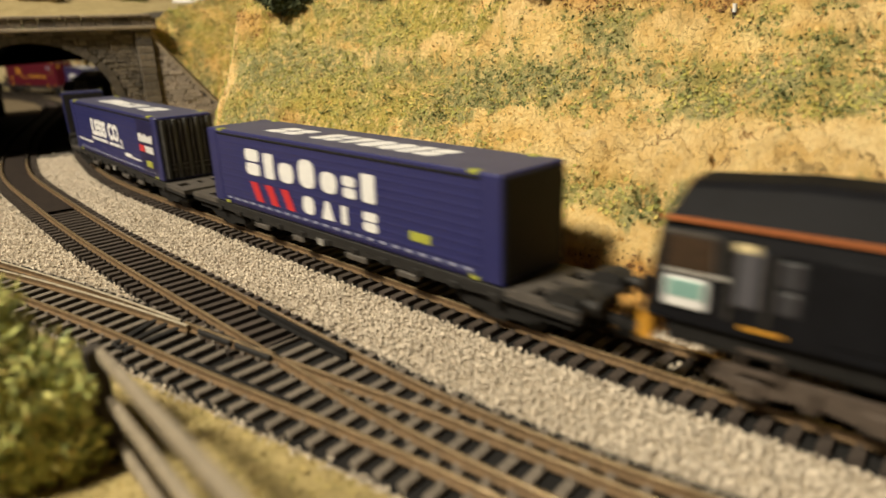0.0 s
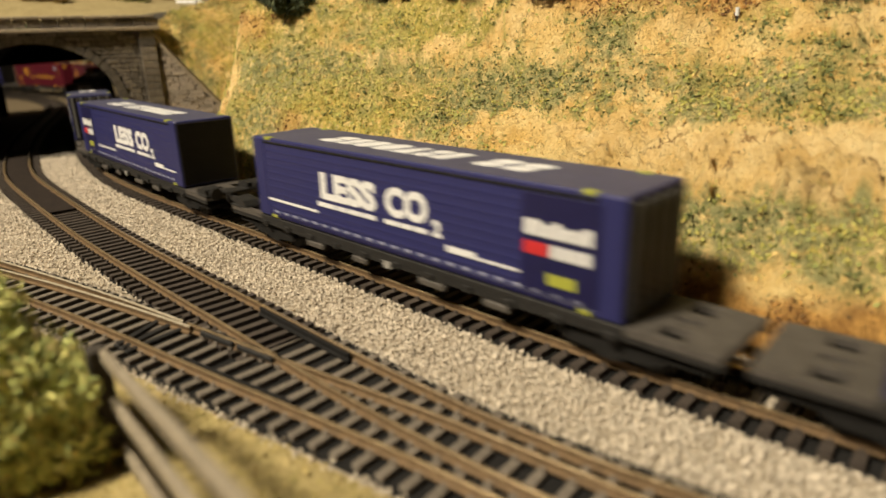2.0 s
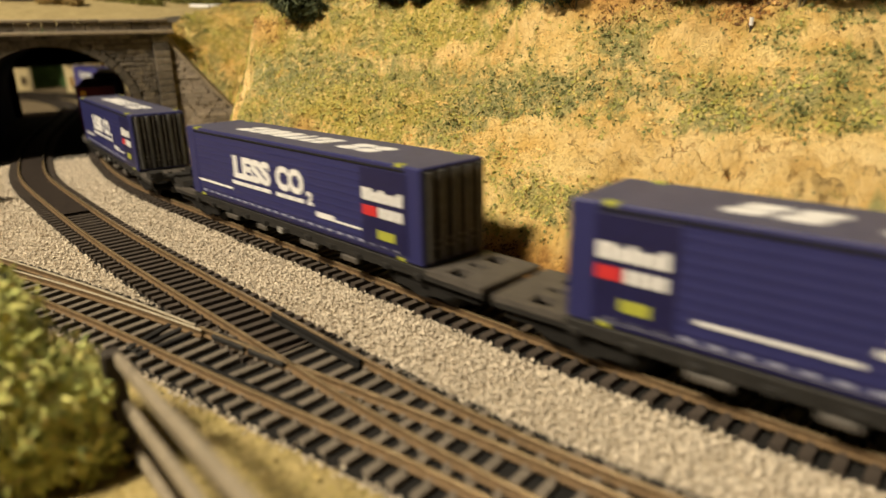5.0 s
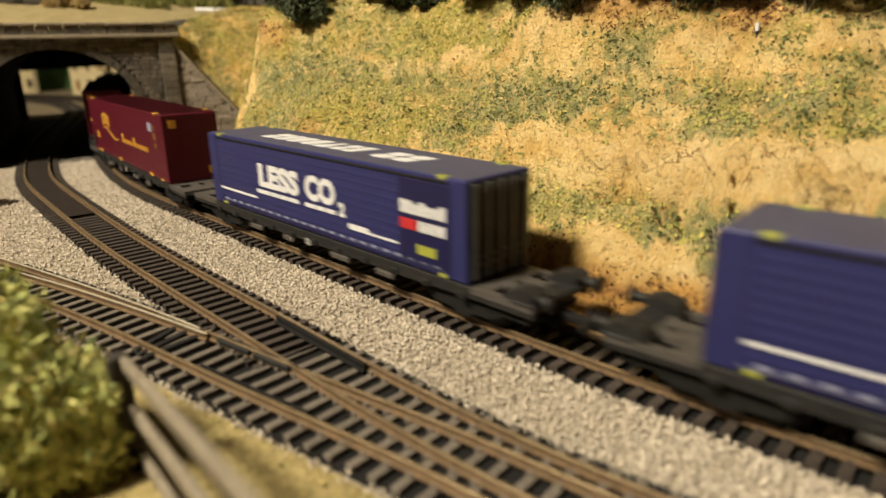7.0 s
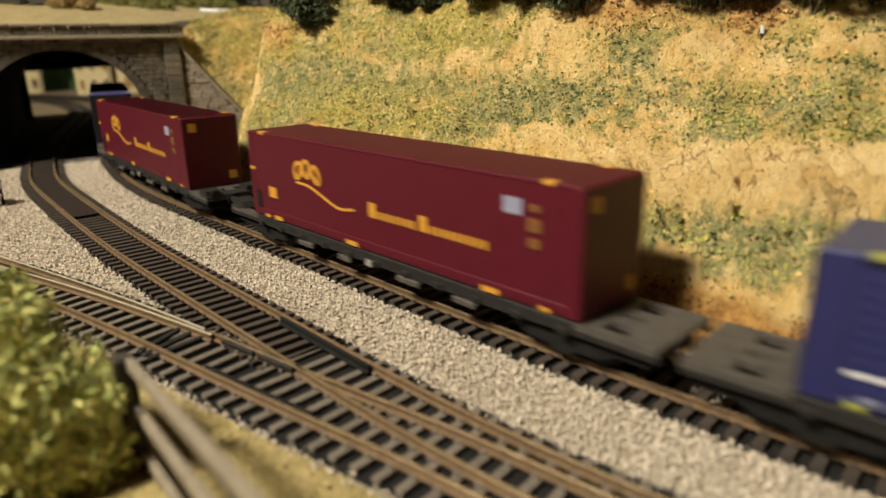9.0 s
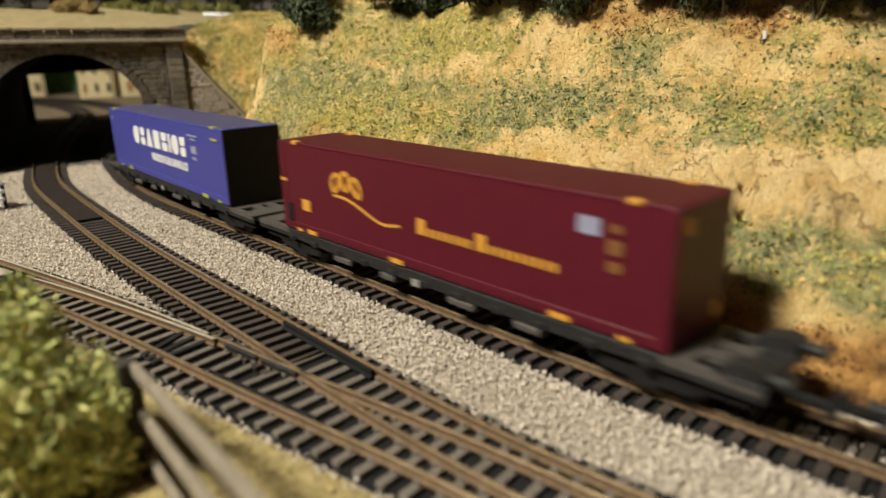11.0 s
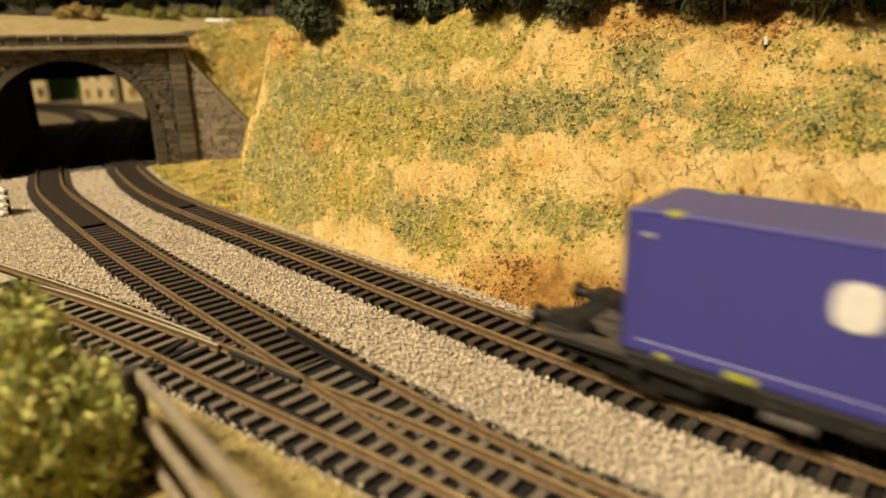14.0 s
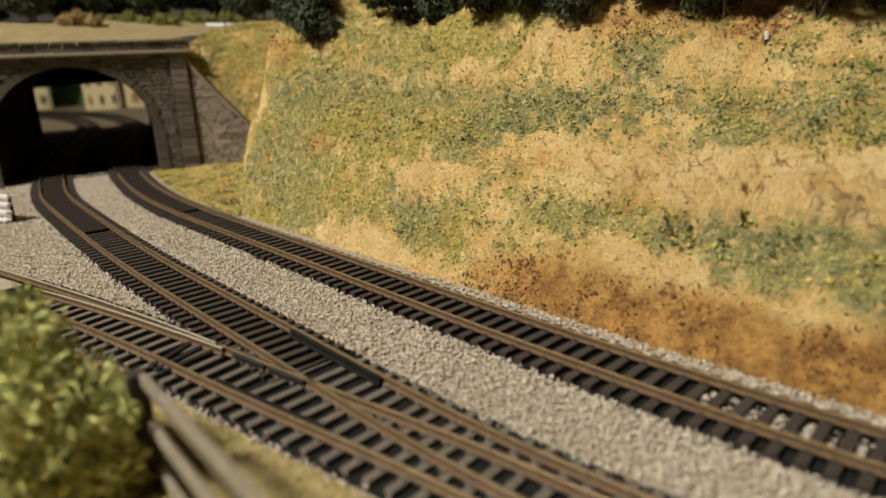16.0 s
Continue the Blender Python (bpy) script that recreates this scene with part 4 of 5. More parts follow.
# ---- fence, verge and small things ----
POST = Vector((-0.0690, 0.1320, -0.0060))
ALONG = Vector((0.567, -0.803, 0.165)).normalized()


def near_verge():
    verts = []
    for i in range(80):
        for j in range(40):
            s, o = -0.10 + 0.36 * i / 79, 0.0165 + 0.12 * j / 39
            x, y, _ = LINE_C.at(min(s, 0.27), o)
            d = max(0.0, (Vector((x, y, 0)) - POST).dot(Vector((ALONG.x, ALONG.y, 0)).normalized()) - 0.004)
            z = -0.0047 + 0.03 * (o - 0.0165) + 0.22 * d * min(1, (o - 0.0165) / 0.03) + 0.0009 * noise.noise(Vector((x, y, 0)) * 120) * min(1, j / 3)
            verts.append((x, y, z))
    sheet("grass_slope", verts, 80, 40, M["grass"], "dry yellow grass slope beside the turnout", "verge")
    rng = np.random.default_rng(9)
    pts = []
    for _ in range(9000):
        i, j = rng.integers(0, 79), rng.integers(0, 39)
        a, b = np.array(verts[i * 40 + j]), np.array(verts[(i + 1) * 40 + j + 1])
        pts.append(a + (b - a) * rng.random(3))
    pts = np.array(pts)
    chips("flock", pts, np.tile((0.0, 0.0, 1.0), (len(pts), 1)), rng.uniform(0.0006, 0.0014, len(pts)), M["flock_verge"], "dry grass flock beside the turnout", "scatter", 77)


M["flock_verge"] = leafy("dry verge flock", [(0.42, 0.33, 0.13), (0.31, 0.26, 0.09), (0.47, 0.36, 0.145), (0.24, 0.21, 0.065)])
near_verge()


def fence():
    f = empty("wooden_fence")
    for k in (0.0, 0.104):
        bm = bmesh.new()
        p = POST + ALONG * k
        box(bm, p.x, p.y, p.z + 0.0140, 0.0040, 0.0040, 0.033, 0.0005, 0.6)
        part("post", bm, M["post_dark"], f, "dark creosoted post")
    for h in (0.0285, 0.0168, 0.0055):
        bm = bmesh.new()
        a = POST + Vector((0.0014, 0.0002, h))
        b = a + ALONG * 0.106
        d = (b - a)
        m = Matrix.Translation((a + b) / 2) @ d.to_track_quat("X", "Z").to_matrix().to_4x4() @ Matrix.Diagonal((d.length, 0.0018, 0.0031, 1))
        vs = bmesh.ops.create_cube(bm, size=1.0, matrix=m)["verts"]
        bmesh.ops.bevel(bm, geom=list({e for v in vs for e in v.link_edges}), offset=0.0004, segments=1, affect="EDGES")
        part("rail", bm, M["wood"], f, "pale weathered fence rail")
    tagged(f, "pale wooden fence with dark posts on the grass slope", "fence")


fence()


def small_things():
    # white slatted steps by the tunnel
    st = empty("slatted_steps")
    st.matrix_basis = Matrix.Translation((-0.276, 0.402, -0.0048)) @ Matrix.Rotation(radians(-25), 4, "Z")
    for i in range(4):
        bm = bmesh.new()
        box(bm, 0, 0.0012 * i, 0.0025 + i * 0.0047, 0.020, 0.004, 0.0018, 0.0003)
        part("slat", bm, M["white"], st)
    for x in (-0.008, 0.008):
        bm = bmesh.new()
        box(bm, x, 0.004, 0.009, 0.0018, 0.0016, 0.018, 0.0003)
        part("upright", bm, M["post_dark"], st)
    tagged(st, "small white slatted steps on the ballast edge", "steps")
    # white timbers lying on the hilltop
    for a, b, r in ((0.108, 0.124, 0.0022), (0.127, 0.152, 0.0017)):
        bm = bmesh.new()
        p, q = PORTAL @ Vector((a + 0.026, 0.118, 0.1030 + hill_rise(0.118))), PORTAL @ Vector((b + 0.026, 0.104, 0.1042 + hill_rise(0.104)))
        rod(bm, p, q, r, 7)
        tagged(part("white_log", bm, M["white"]), "white painted log lying on the dry grass", "log", "white logs")
    # marker on the bank
    mk = empty("marker_post")
    x, y, z = bank_height(0.075, 0.083)
    mk.matrix_basis = Matrix.Translation((x, y, z))
    bm = bmesh.new()
    rod(bm, (0, 0, -0.002), (0, 0, 0.0030), 0.0005, 6)
    part("stake", bm, M["post_dark"], mk)
    bm = bmesh.new()
    rod(bm, (0, 0, 0.0010), (0, 0, 0.0040), 0.0008, 8)
    part("sleeve", bm, M["white"], mk)
    tagged(mk, "tiny white marker post on the bank", "post")


small_things()


# ---- beyond the tunnel ----
def house(width, depth, height, floors, cols, mat, label, m):
    h = empty("house")
    h.matrix_basis = m
    bm = bmesh.new()
    box(bm, 0, 0, height / 2, width, depth, height, 0.0005)
    wall = part("wall", bm, mat, h, "cream rendered walls")
    bm = bmesh.new()
    prism(bm, [(-depth / 2 - 0.004, height), (depth / 2 + 0.004, height), (0, height + depth * 0.4)], "x", -width / 2 - 0.004, width / 2 + 0.004)
    part("roof", bm, M["slate"], h)
    for f in range(floors):
        for c in range(cols):
            x = -width / 2 + width * (c + 0.5) / cols
            z = height * (f + 0.55) / floors
            ww, hh = width / cols * 0.34, height / floors * 0.46
            bm = bmesh.new()
            box(bm, x, -depth / 2 - 0.0003, z, ww, 0.0016, hh, 0.0002)
            w = part("window", bm, M["glass_dark"] if (f + c) % 3 else M["glass_amber"], h)
            bm = bmesh.new()
            box(bm, x, -depth / 2 - 0.0012, z - hh / 2 - 0.0008, ww * 1.25, 0.0024, 0.0014)
            part("sill", bm, M["cream"], w)
            bm = bmesh.new()
            box(bm, x, -depth / 2 - 0.0013, z, ww * 0.10, 0.0008, hh)
            part("glazing_bar", bm, M["cream"], w)
    bm = bmesh.new()
    box(bm, width / 2 - 0.004, -depth / 2 - 0.0008, height / 2, 0.0022, 0.0016, height)
    part("drainpipe", bm, M["deck"], h)
    return tagged(h, label, "house", "houses beyond the tunnel")


M["slate"] = material("slate roof", (0.12, 0.115, 0.12), (0.07, 0.068, 0.07), 150, 0.8, 0.4)
M["glass_amber"] = material("curtained window", (0.32, 0.17, 0.04), (0.22, 0.11, 0.03), 90, 0.4, 0.0)
M["hill_green"] = material("green scenic hill", (0.10, 0.20, 0.07), (0.05, 0.11, 0.04), 30, 0.95, 0.6, depth=0.004)
house(0.066, 0.060, 0.110, 3, 3, M["cream"], "cream three-storey house with dark windows", Matrix.Translation((-0.685, 1.40, -0.0055)) @ Matrix.Rotation(radians(14), 4, "Z"))
house(0.072, 0.070, 0.114, 3, 2, M["cream"], "cream house with a plain gable wall", Matrix.Translation((-0.615, 1.43, -0.0055)) @ Matrix.Rotation(radians(20), 4, "Z"))
house(0.060, 0.060, 0.110, 3, 2, M["cream"], "pale cream house at the end of the street", Matrix.Translation((-0.865, 1.46, -0.0055)) @ Matrix.Rotation(radians(30), 4, "Z"))


def green_hill():
    bm = bmesh.new()
    g = bmesh.ops.create_grid(bm, x_segments=40, y_segments=24, size=1.0)["verts"]
    for v in g:
        x, y = v.co.x, v.co.y
        r = math.hypot(x, y)
        v.co = Vector((x * 0.13, y * 0.09, 0.15 * max(0, 1 - r) ** 0.8 + 0.006 * noise.noise(Vector((x, y, 0)) * 4) - 0.006))
    ob = part("scenic_hill", bm, M["hill_green"])
    ob.matrix_basis = Matrix.Translation((-0.87, 1.62, 0)) @ Matrix.Rotation(0.5, 4, "Z")
    tagged(ob, "green scenic hill behind the houses", "hill", kind="structure")


green_hill()


# ---- the train ----
CON_L, CON_W, CON_H, DECK_Z = 0.182, 0.0320, 0.0390, 0.0137
WAGON_L = 0.1755
# distance of each container's middle behind the reference: pairs share a joint, pairs are coupled
MIDDLE = [-0.091 + (i // 2) * 0.4834 + (i % 2) * 0.2325 for i in range(8)]
# how far the first container's rear has gone past the line's start, by seconds
GONE = [(0, -0.2671), (3.0, 0.1387), (4.0, 0.2743), (7.0, 0.6780), (9.0, 0.9485), (11.5, 1.2925), (12.5, 1.4257), (13.2, 1.5172), (16.0, 1.885)]


def gone(t):
    ts, ds = zip(*GONE)
    # a smooth curve through the knots
    i = max(0, min(len(ts) - 2, int(np.searchsorted(ts, t)) - 1))
    def slope(j):
        a, b = max(0, j - 1), min(len(ts) - 1, j + 1)
        return (ds[b] - ds[a]) / (ts[b] - ts[a])
    h = ts[i + 1] - ts[i]
    u = (t - ts[i]) / h
    return ((2 * u**3 - 3 * u**2 + 1) * ds[i] + (u**3 - 2 * u**2 + u) * h * slope(i) + (3 * u**2 - 2 * u**3) * ds[i + 1] + (u**3 - u**2) * h * slope(i + 1))


def train_pose(behind, half, t):
    """A vehicle whose middle is `behind` metres behind the reference, on pivots half a wheelbase apart. Its +x points back along the line."""
    s = behind - gone(t)
    ax, ay, _ = LINE_A.at(s - half)
    bx, by, _ = LINE_A.at(s + half)
    return Matrix.Translation(((ax + bx) / 2, (ay + by) / 2, RAIL_Z)) @ Matrix.Rotation(math.atan2(by - ay, bx - ax), 4, "Z")


MOVING = []
# vehicle space: +x backwards along the train, +y to the camera's side, z up from the rail


def marks(name, rects, face, mat, parent, label="", thick=0.00025):
    """Thin raised plates on the side that faces the camera, each a part: (x0, x1, z0, z1)."""
    for x0, x1, z0, z1 in rects:
        bm = bmesh.new()
        box(bm, (x0 + x1) / 2, face, (z0 + z1) / 2, abs(x1 - x0), thick, z1 - z0)
        part(name, bm, mat, parent, label)


def outline_of(form, w, h):
    """Outlines of a plain form in a cell w by h: rounded block, wedge, pair of bars or bar."""
    def rounded(x0, x1, z0, z1, c):
        return [(x0 + c, z0), (x1 - c, z0), (x1 - 0.3 * c, z0 + 0.3 * c), (x1, z0 + c), (x1, z1 - c), (x1 - 0.3 * c, z1 - 0.3 * c), (x1 - c, z1), (x0 + c, z1),
                (x0 + 0.3 * c, z1 - 0.3 * c), (x0, z1 - c), (x0, z0 + c), (x0 + 0.3 * c, z0 + 0.3 * c)]
    if form == "round":
        return [rounded(0, w, 0, h, 0.34 * min(w, h))]
    if form == "wedge":
        return [[(0, 0), (w, 0), (0.66 * w, h), (0.34 * w, h)]]
    if form == "pair":
        return [rounded(0, w, 0, 0.46 * h, 0.15 * h), rounded(0, w, 0.54 * h, h, 0.15 * h)]
    return [rounded(0, w, 0, h, 0.15 * min(w, h))]


def block_letter(x0, x1, z0, z1, face, mat, parent, label="", form="bar"):
    """A plain raised form in place of a letter."""
    lo, hi = min(x0, x1), max(x0, x1)
    lo, hi = lo + 0.05 * (hi - lo), hi - 0.05 * (hi - lo)
    bm = bmesh.new()
    for o in outline_of(form, hi - lo, z1 - z0):
        prism(bm, [(lo + a, z0 + b) for a, b in o], "y", face - 0.0001, face + 0.0002)
    part("name_mark", bm, mat, parent, label)


def word(text, size, x, z, mat, parent, name="lettering", y=CON_W / 2 + 0.0002, wide=1.0):
    """Built-in letters on the side that faces the camera; x is where they begin, they run towards the front."""
    cu = bpy.data.curves.new("word", "FONT")
    cu.body, cu.size, cu.extrude, cu.offset = text, size, 0.0001, size * 0.05
    cu.resolution_u = 3
    tmp = new("word", cu)
    me = bpy.data.meshes.new_from_object(tmp.evaluated_get(bpy.context.evaluated_depsgraph_get()))
    bpy.data.objects.remove(tmp)
    me.materials.append(mat)
    ob = new(name, me)
    ob.parent = parent
    ob.matrix_basis = Matrix.Translation((x, y, z)) @ Matrix.Rotation(math.pi, 4, "Z") @ Matrix.Rotation(math.pi / 2, 4, "X") @ Matrix.Diagonal((wide, 1, 1, 1))
    return ob


def shell(c, side, roof, end, rear=None):
    """Body of a container with separate colours for its sides, roof and ends."""
    L, Wd, H = CON_L, CON_W, CON_H
    bm = bmesh.new()
    box(bm, 0, 0, H / 2, L, Wd, H, 0.0005)
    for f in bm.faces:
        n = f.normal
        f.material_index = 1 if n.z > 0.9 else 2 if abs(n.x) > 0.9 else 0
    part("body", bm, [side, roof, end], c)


def corner_fittings(c, mat):
    for sx in (-1, 1):
        for z, h in ((0.0009, 0.0018), (CON_H - 0.0004, 0.0014)):
            for sy in (-1, 1):
                bm = bmesh.new()
                box(bm, sx * (CON_L / 2 - 0.0115), sy * (CON_W / 2 - 0.0012), z, 0.0038, 0.0030, h, 0.0002)
                part("corner_fitting", bm, mat, c)


def curtain(kind, label):
    """Navy curtain-sided container. kind: 'a' big mark, 'b' slogan with rear panel forward, 'c' slogan with the panel at its rear."""
    L, Wd, H = CON_L, CON_W, CON_H
    c = empty("container")
    shell(c, M["navy"], M["navy_top"], M["end_shade"])
    # frame: posts, eaves rail, bottom rail
    for sx in (-1, 1):
        bm = bmesh.new()
        box(bm, sx * (L / 2 - 0.0040), 0, H / 2, 0.0082, Wd + 0.0007, H - 0.001, 0.0003)
        part("corner_post", bm, M["navy"], c)
    bm = bmesh.new()
    box(bm, 0, 0, H - 0.0022, L - 0.017, Wd + 0.0006, 0.0011, 0.0002)
    part("eaves_gutter", bm, M["bed_black"], c, "black gutter line under the roof edge")
    bm = bmesh.new()
    box(bm, 0, 0, 0.0014, L - 0.017, Wd + 0.0004, 0.0018, 0.0002)
    part("bottom_rail", bm, M["navy_dark"], c)
    # rippled curtain, one sheet a side
    for sy in (-1, 1):
        bm = bmesh.new()
        rows = []
        for i in range(73):
            z = 0.0046 + (H - 0.0080) * i / 72
            d = Wd / 2 + 0.00012 + 0.00010 * max(0, math.sin(i * 2 * math.pi / 8))
            rows.append([bm.verts.new((xx, sy * d, z)) for xx in (-L / 2 + 0.0085, L / 2 - 0.0085)])
        for p, q in zip(rows, rows[1:]):
            bm.faces.new((p[0], p[1], q[1], q[0]))
        part("curtain", bm, M["navy"], c, "rippled navy side curtain")
        for i in range(23):
            bm = bmesh.new()
            box(bm, -L / 2 + 0.014 + i * 0.0070, sy * Wd / 2, 0.0034, 0.0034, 0.0007, 0.0010)
            part("buckle", bm, M["grey_mark"], c)
    # ends, near-black because their shade is in the colour
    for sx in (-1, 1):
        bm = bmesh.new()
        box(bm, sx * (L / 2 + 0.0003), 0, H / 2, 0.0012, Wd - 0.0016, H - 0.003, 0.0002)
        part("end_wall", bm, M["end_shade"], c, "plain end wall painted near-black for its shade")
    bm = bmesh.new()
    for i in range(5):
        box(bm, -L / 2 - 0.0008, -Wd / 2 + 0.003 + i * (Wd - 0.006) / 4, H / 2, 0.0014, 0.0022, H - 0.003, 0.0004)
    if kind == "c":
        part("door_rib", bm, M["rib_grey"], c, "grey upright ribs and bars of the end doors")
        bm = bmesh.new()
        for i in range(4):
            y = -Wd / 2 + 0.0066 + i * 0.0063
            rod(bm, (-L / 2 - 0.0014, y, 0.002), (-L / 2 - 0.0014, y, H - 0.002), 0.00035, 6)
            box(bm, -L / 2 - 0.0012, y, 0.010, 0.001, 0.003, 0.0006)
            box(bm, -L / 2 - 0.0012, y, 0.007, 0.001, 0.003, 0.0006)
        part("lock_bar", bm, M["deck"], c)
    else:
        bm.free()
    corner_fittings(c, M["yellow"])
    f = Wd / 2 + 0.0003

    def x(u):
        return L / 2 - u * L
    if kind == "a":
        # the name is shown as plain blocks, each a letter's size
        u, rects = 0.180, []
        for w, h in ((0.070, 1.0), (0.046, 0.95), (0.066, 0.72), (0.066, 1.0), (0.062, 0.72), (0.046, 0.72), (0.046, 0.92)):
            rects.append((x(u), x(u + w), 0.0188, 0.0188 + 0.0128 * h))
            u += w + 0.0165
        for r, form in zip(rects, ("pair", "bar", "round", "round", "round", "pair", "bar")):
            block_letter(*r, f, M["white"], c, "white block mark in place of a letter", form)
        for i in range(3):
            v0 = x(0.195 + i * 0.068)
            bm = bmesh.new()
            q = [(v0, 0.0152), (v0 - 0.0056, 0.0152), (v0 - 0.0100, 0.0058), (v0 - 0.0044, 0.0058)]
            prism(bm, q, "y", f, f + 0.0002)
            part("stripe_mark", bm, M["red"], c, "slanted red stripe")
        for i in range(4):
            block_letter(x(0.418 + i * 0.072), x(0.418 + i * 0.072 + (0.022 if i == 2 else 0.048)), 0.0066, 0.0148, f, M["white"], c, "", ("round", "wedge", "bar", "pair")[i])
        marks("plate", [(x(0.775), x(0.83), 0.0082, 0.0118)], f, M["yellow"], c, "small yellow plate")
    else:
        sh = 0.0 if kind == "c" else 0.160
        word("LESS", 0.0152, x(0.264 + sh), 0.0168, M["white"], c, y=f, wide=1.17)
        word("CO", 0.0152, x(0.480 + sh), 0.0168, M["white"], c, y=f, wide=0.93)
        word("2", 0.0082, x(0.610 + sh), 0.0128, M["white"], c, y=f)
        marks("underline", [(x(q + sh), x(q + w + sh), 0.0124, 0.0143) for q, w in ((0.252, 0.062), (0.319, 0.034), (0.358, 0.040), (0.402, 0.046), (0.476, 0.040), (0.521, 0.034), (0.560, 0.036))], f, M["white"], c, "short white bar of small print")
        a0, b0 = (0.048, 0.645) if kind == "c" else (0.20, 0.79)
        marks("small_print", [(x(a0), x(a0 + 0.20), 0.0088, 0.0099), (x(b0), x(b0 + 0.070), 0.0080, 0.0104), (x(b0 + 0.072), x(b0 + 0.165), 0.0080, 0.0089)], f, M["white"], c, "thin white bar of small print")
        p0, p1 = (0.815, 0.962) if kind == "c" else (0.042, 0.172)
        bm = bmesh.new()
        box(bm, (x(p0) + x(p1)) / 2, 0, H / 2 - 0.0002, abs(x(p1) - x(p0)), Wd + 0.0007, H - 0.0058, 0.0001)
        part("panel", bm, M["navy_dark"], c, "darker navy panel")
        f2 = f + 0.0002
        pw = p1 - p0
        marks("name_mark", [(x(p0 + pw * (0.05 + 0.125 * i)), x(p0 + pw * (0.15 + 0.125 * i)), 0.0222, 0.0222 + (0.0052 if i in (0, 1, 3, 6) else 0.0040)) for i in range(7)]
              + [(x(p0 + pw * (0.40 + 0.13 * i)), x(p0 + pw * (0.50 + 0.13 * i)), 0.0158, 0.0200) for i in range(4)], f2, M["white"], c)
        marks("stripe_mark", [(x(p0 + pw * 0.04), x(p0 + pw * 0.36), 0.0158, 0.0200)], f2, M["red"], c)
        marks("plate", [(x(p0 + pw * 0.36), x(p0 + pw * 0.72), 0.0066, 0.0104)], f2, M["yellow"], c, "small yellow plate")
    # white marks on the roof, each a letter's size, leaning
    lo = -0.054
    forms = ("pair", "bar", "round", "round", "wedge", "pair", "bar", "", "pair", "pair")
    for w, form in zip((0.0100, 0.0070, 0.0095, 0.0098, 0.0095, 0.0072, 0.0070, 0, 0.0105, 0.0105), forms):
        if w:
            bm = bmesh.new()
            for o in outline_of(form, w, 0.0125):
                q = [(lo + a + 0.40 * (b - 0.006), b - 0.0060) for a, b in o]
                prism(bm, q if kind != "c" else [(-a, -b) for a, b in q], "z", H - 0.0001, H + 0.00015)
            part("roof_mark", bm, M["white"], c, "white block mark on the roof")
        lo += (w or 0.008) + 0.0020
    squeeze(c, 0.1755, 0.0300, 0.0338)
    return tagged(c, label, "container", "containers on the train")


def squeeze(c, length, width, height):
    """Brings a container from the drawing size to its own size."""
    d = Matrix.Diagonal((length / CON_L, width / CON_W, height / CON_H, 1))
    for ob in c.children:
        ob.data.transform(d @ ob.matrix_basis)
        ob.matrix_basis = Matrix()


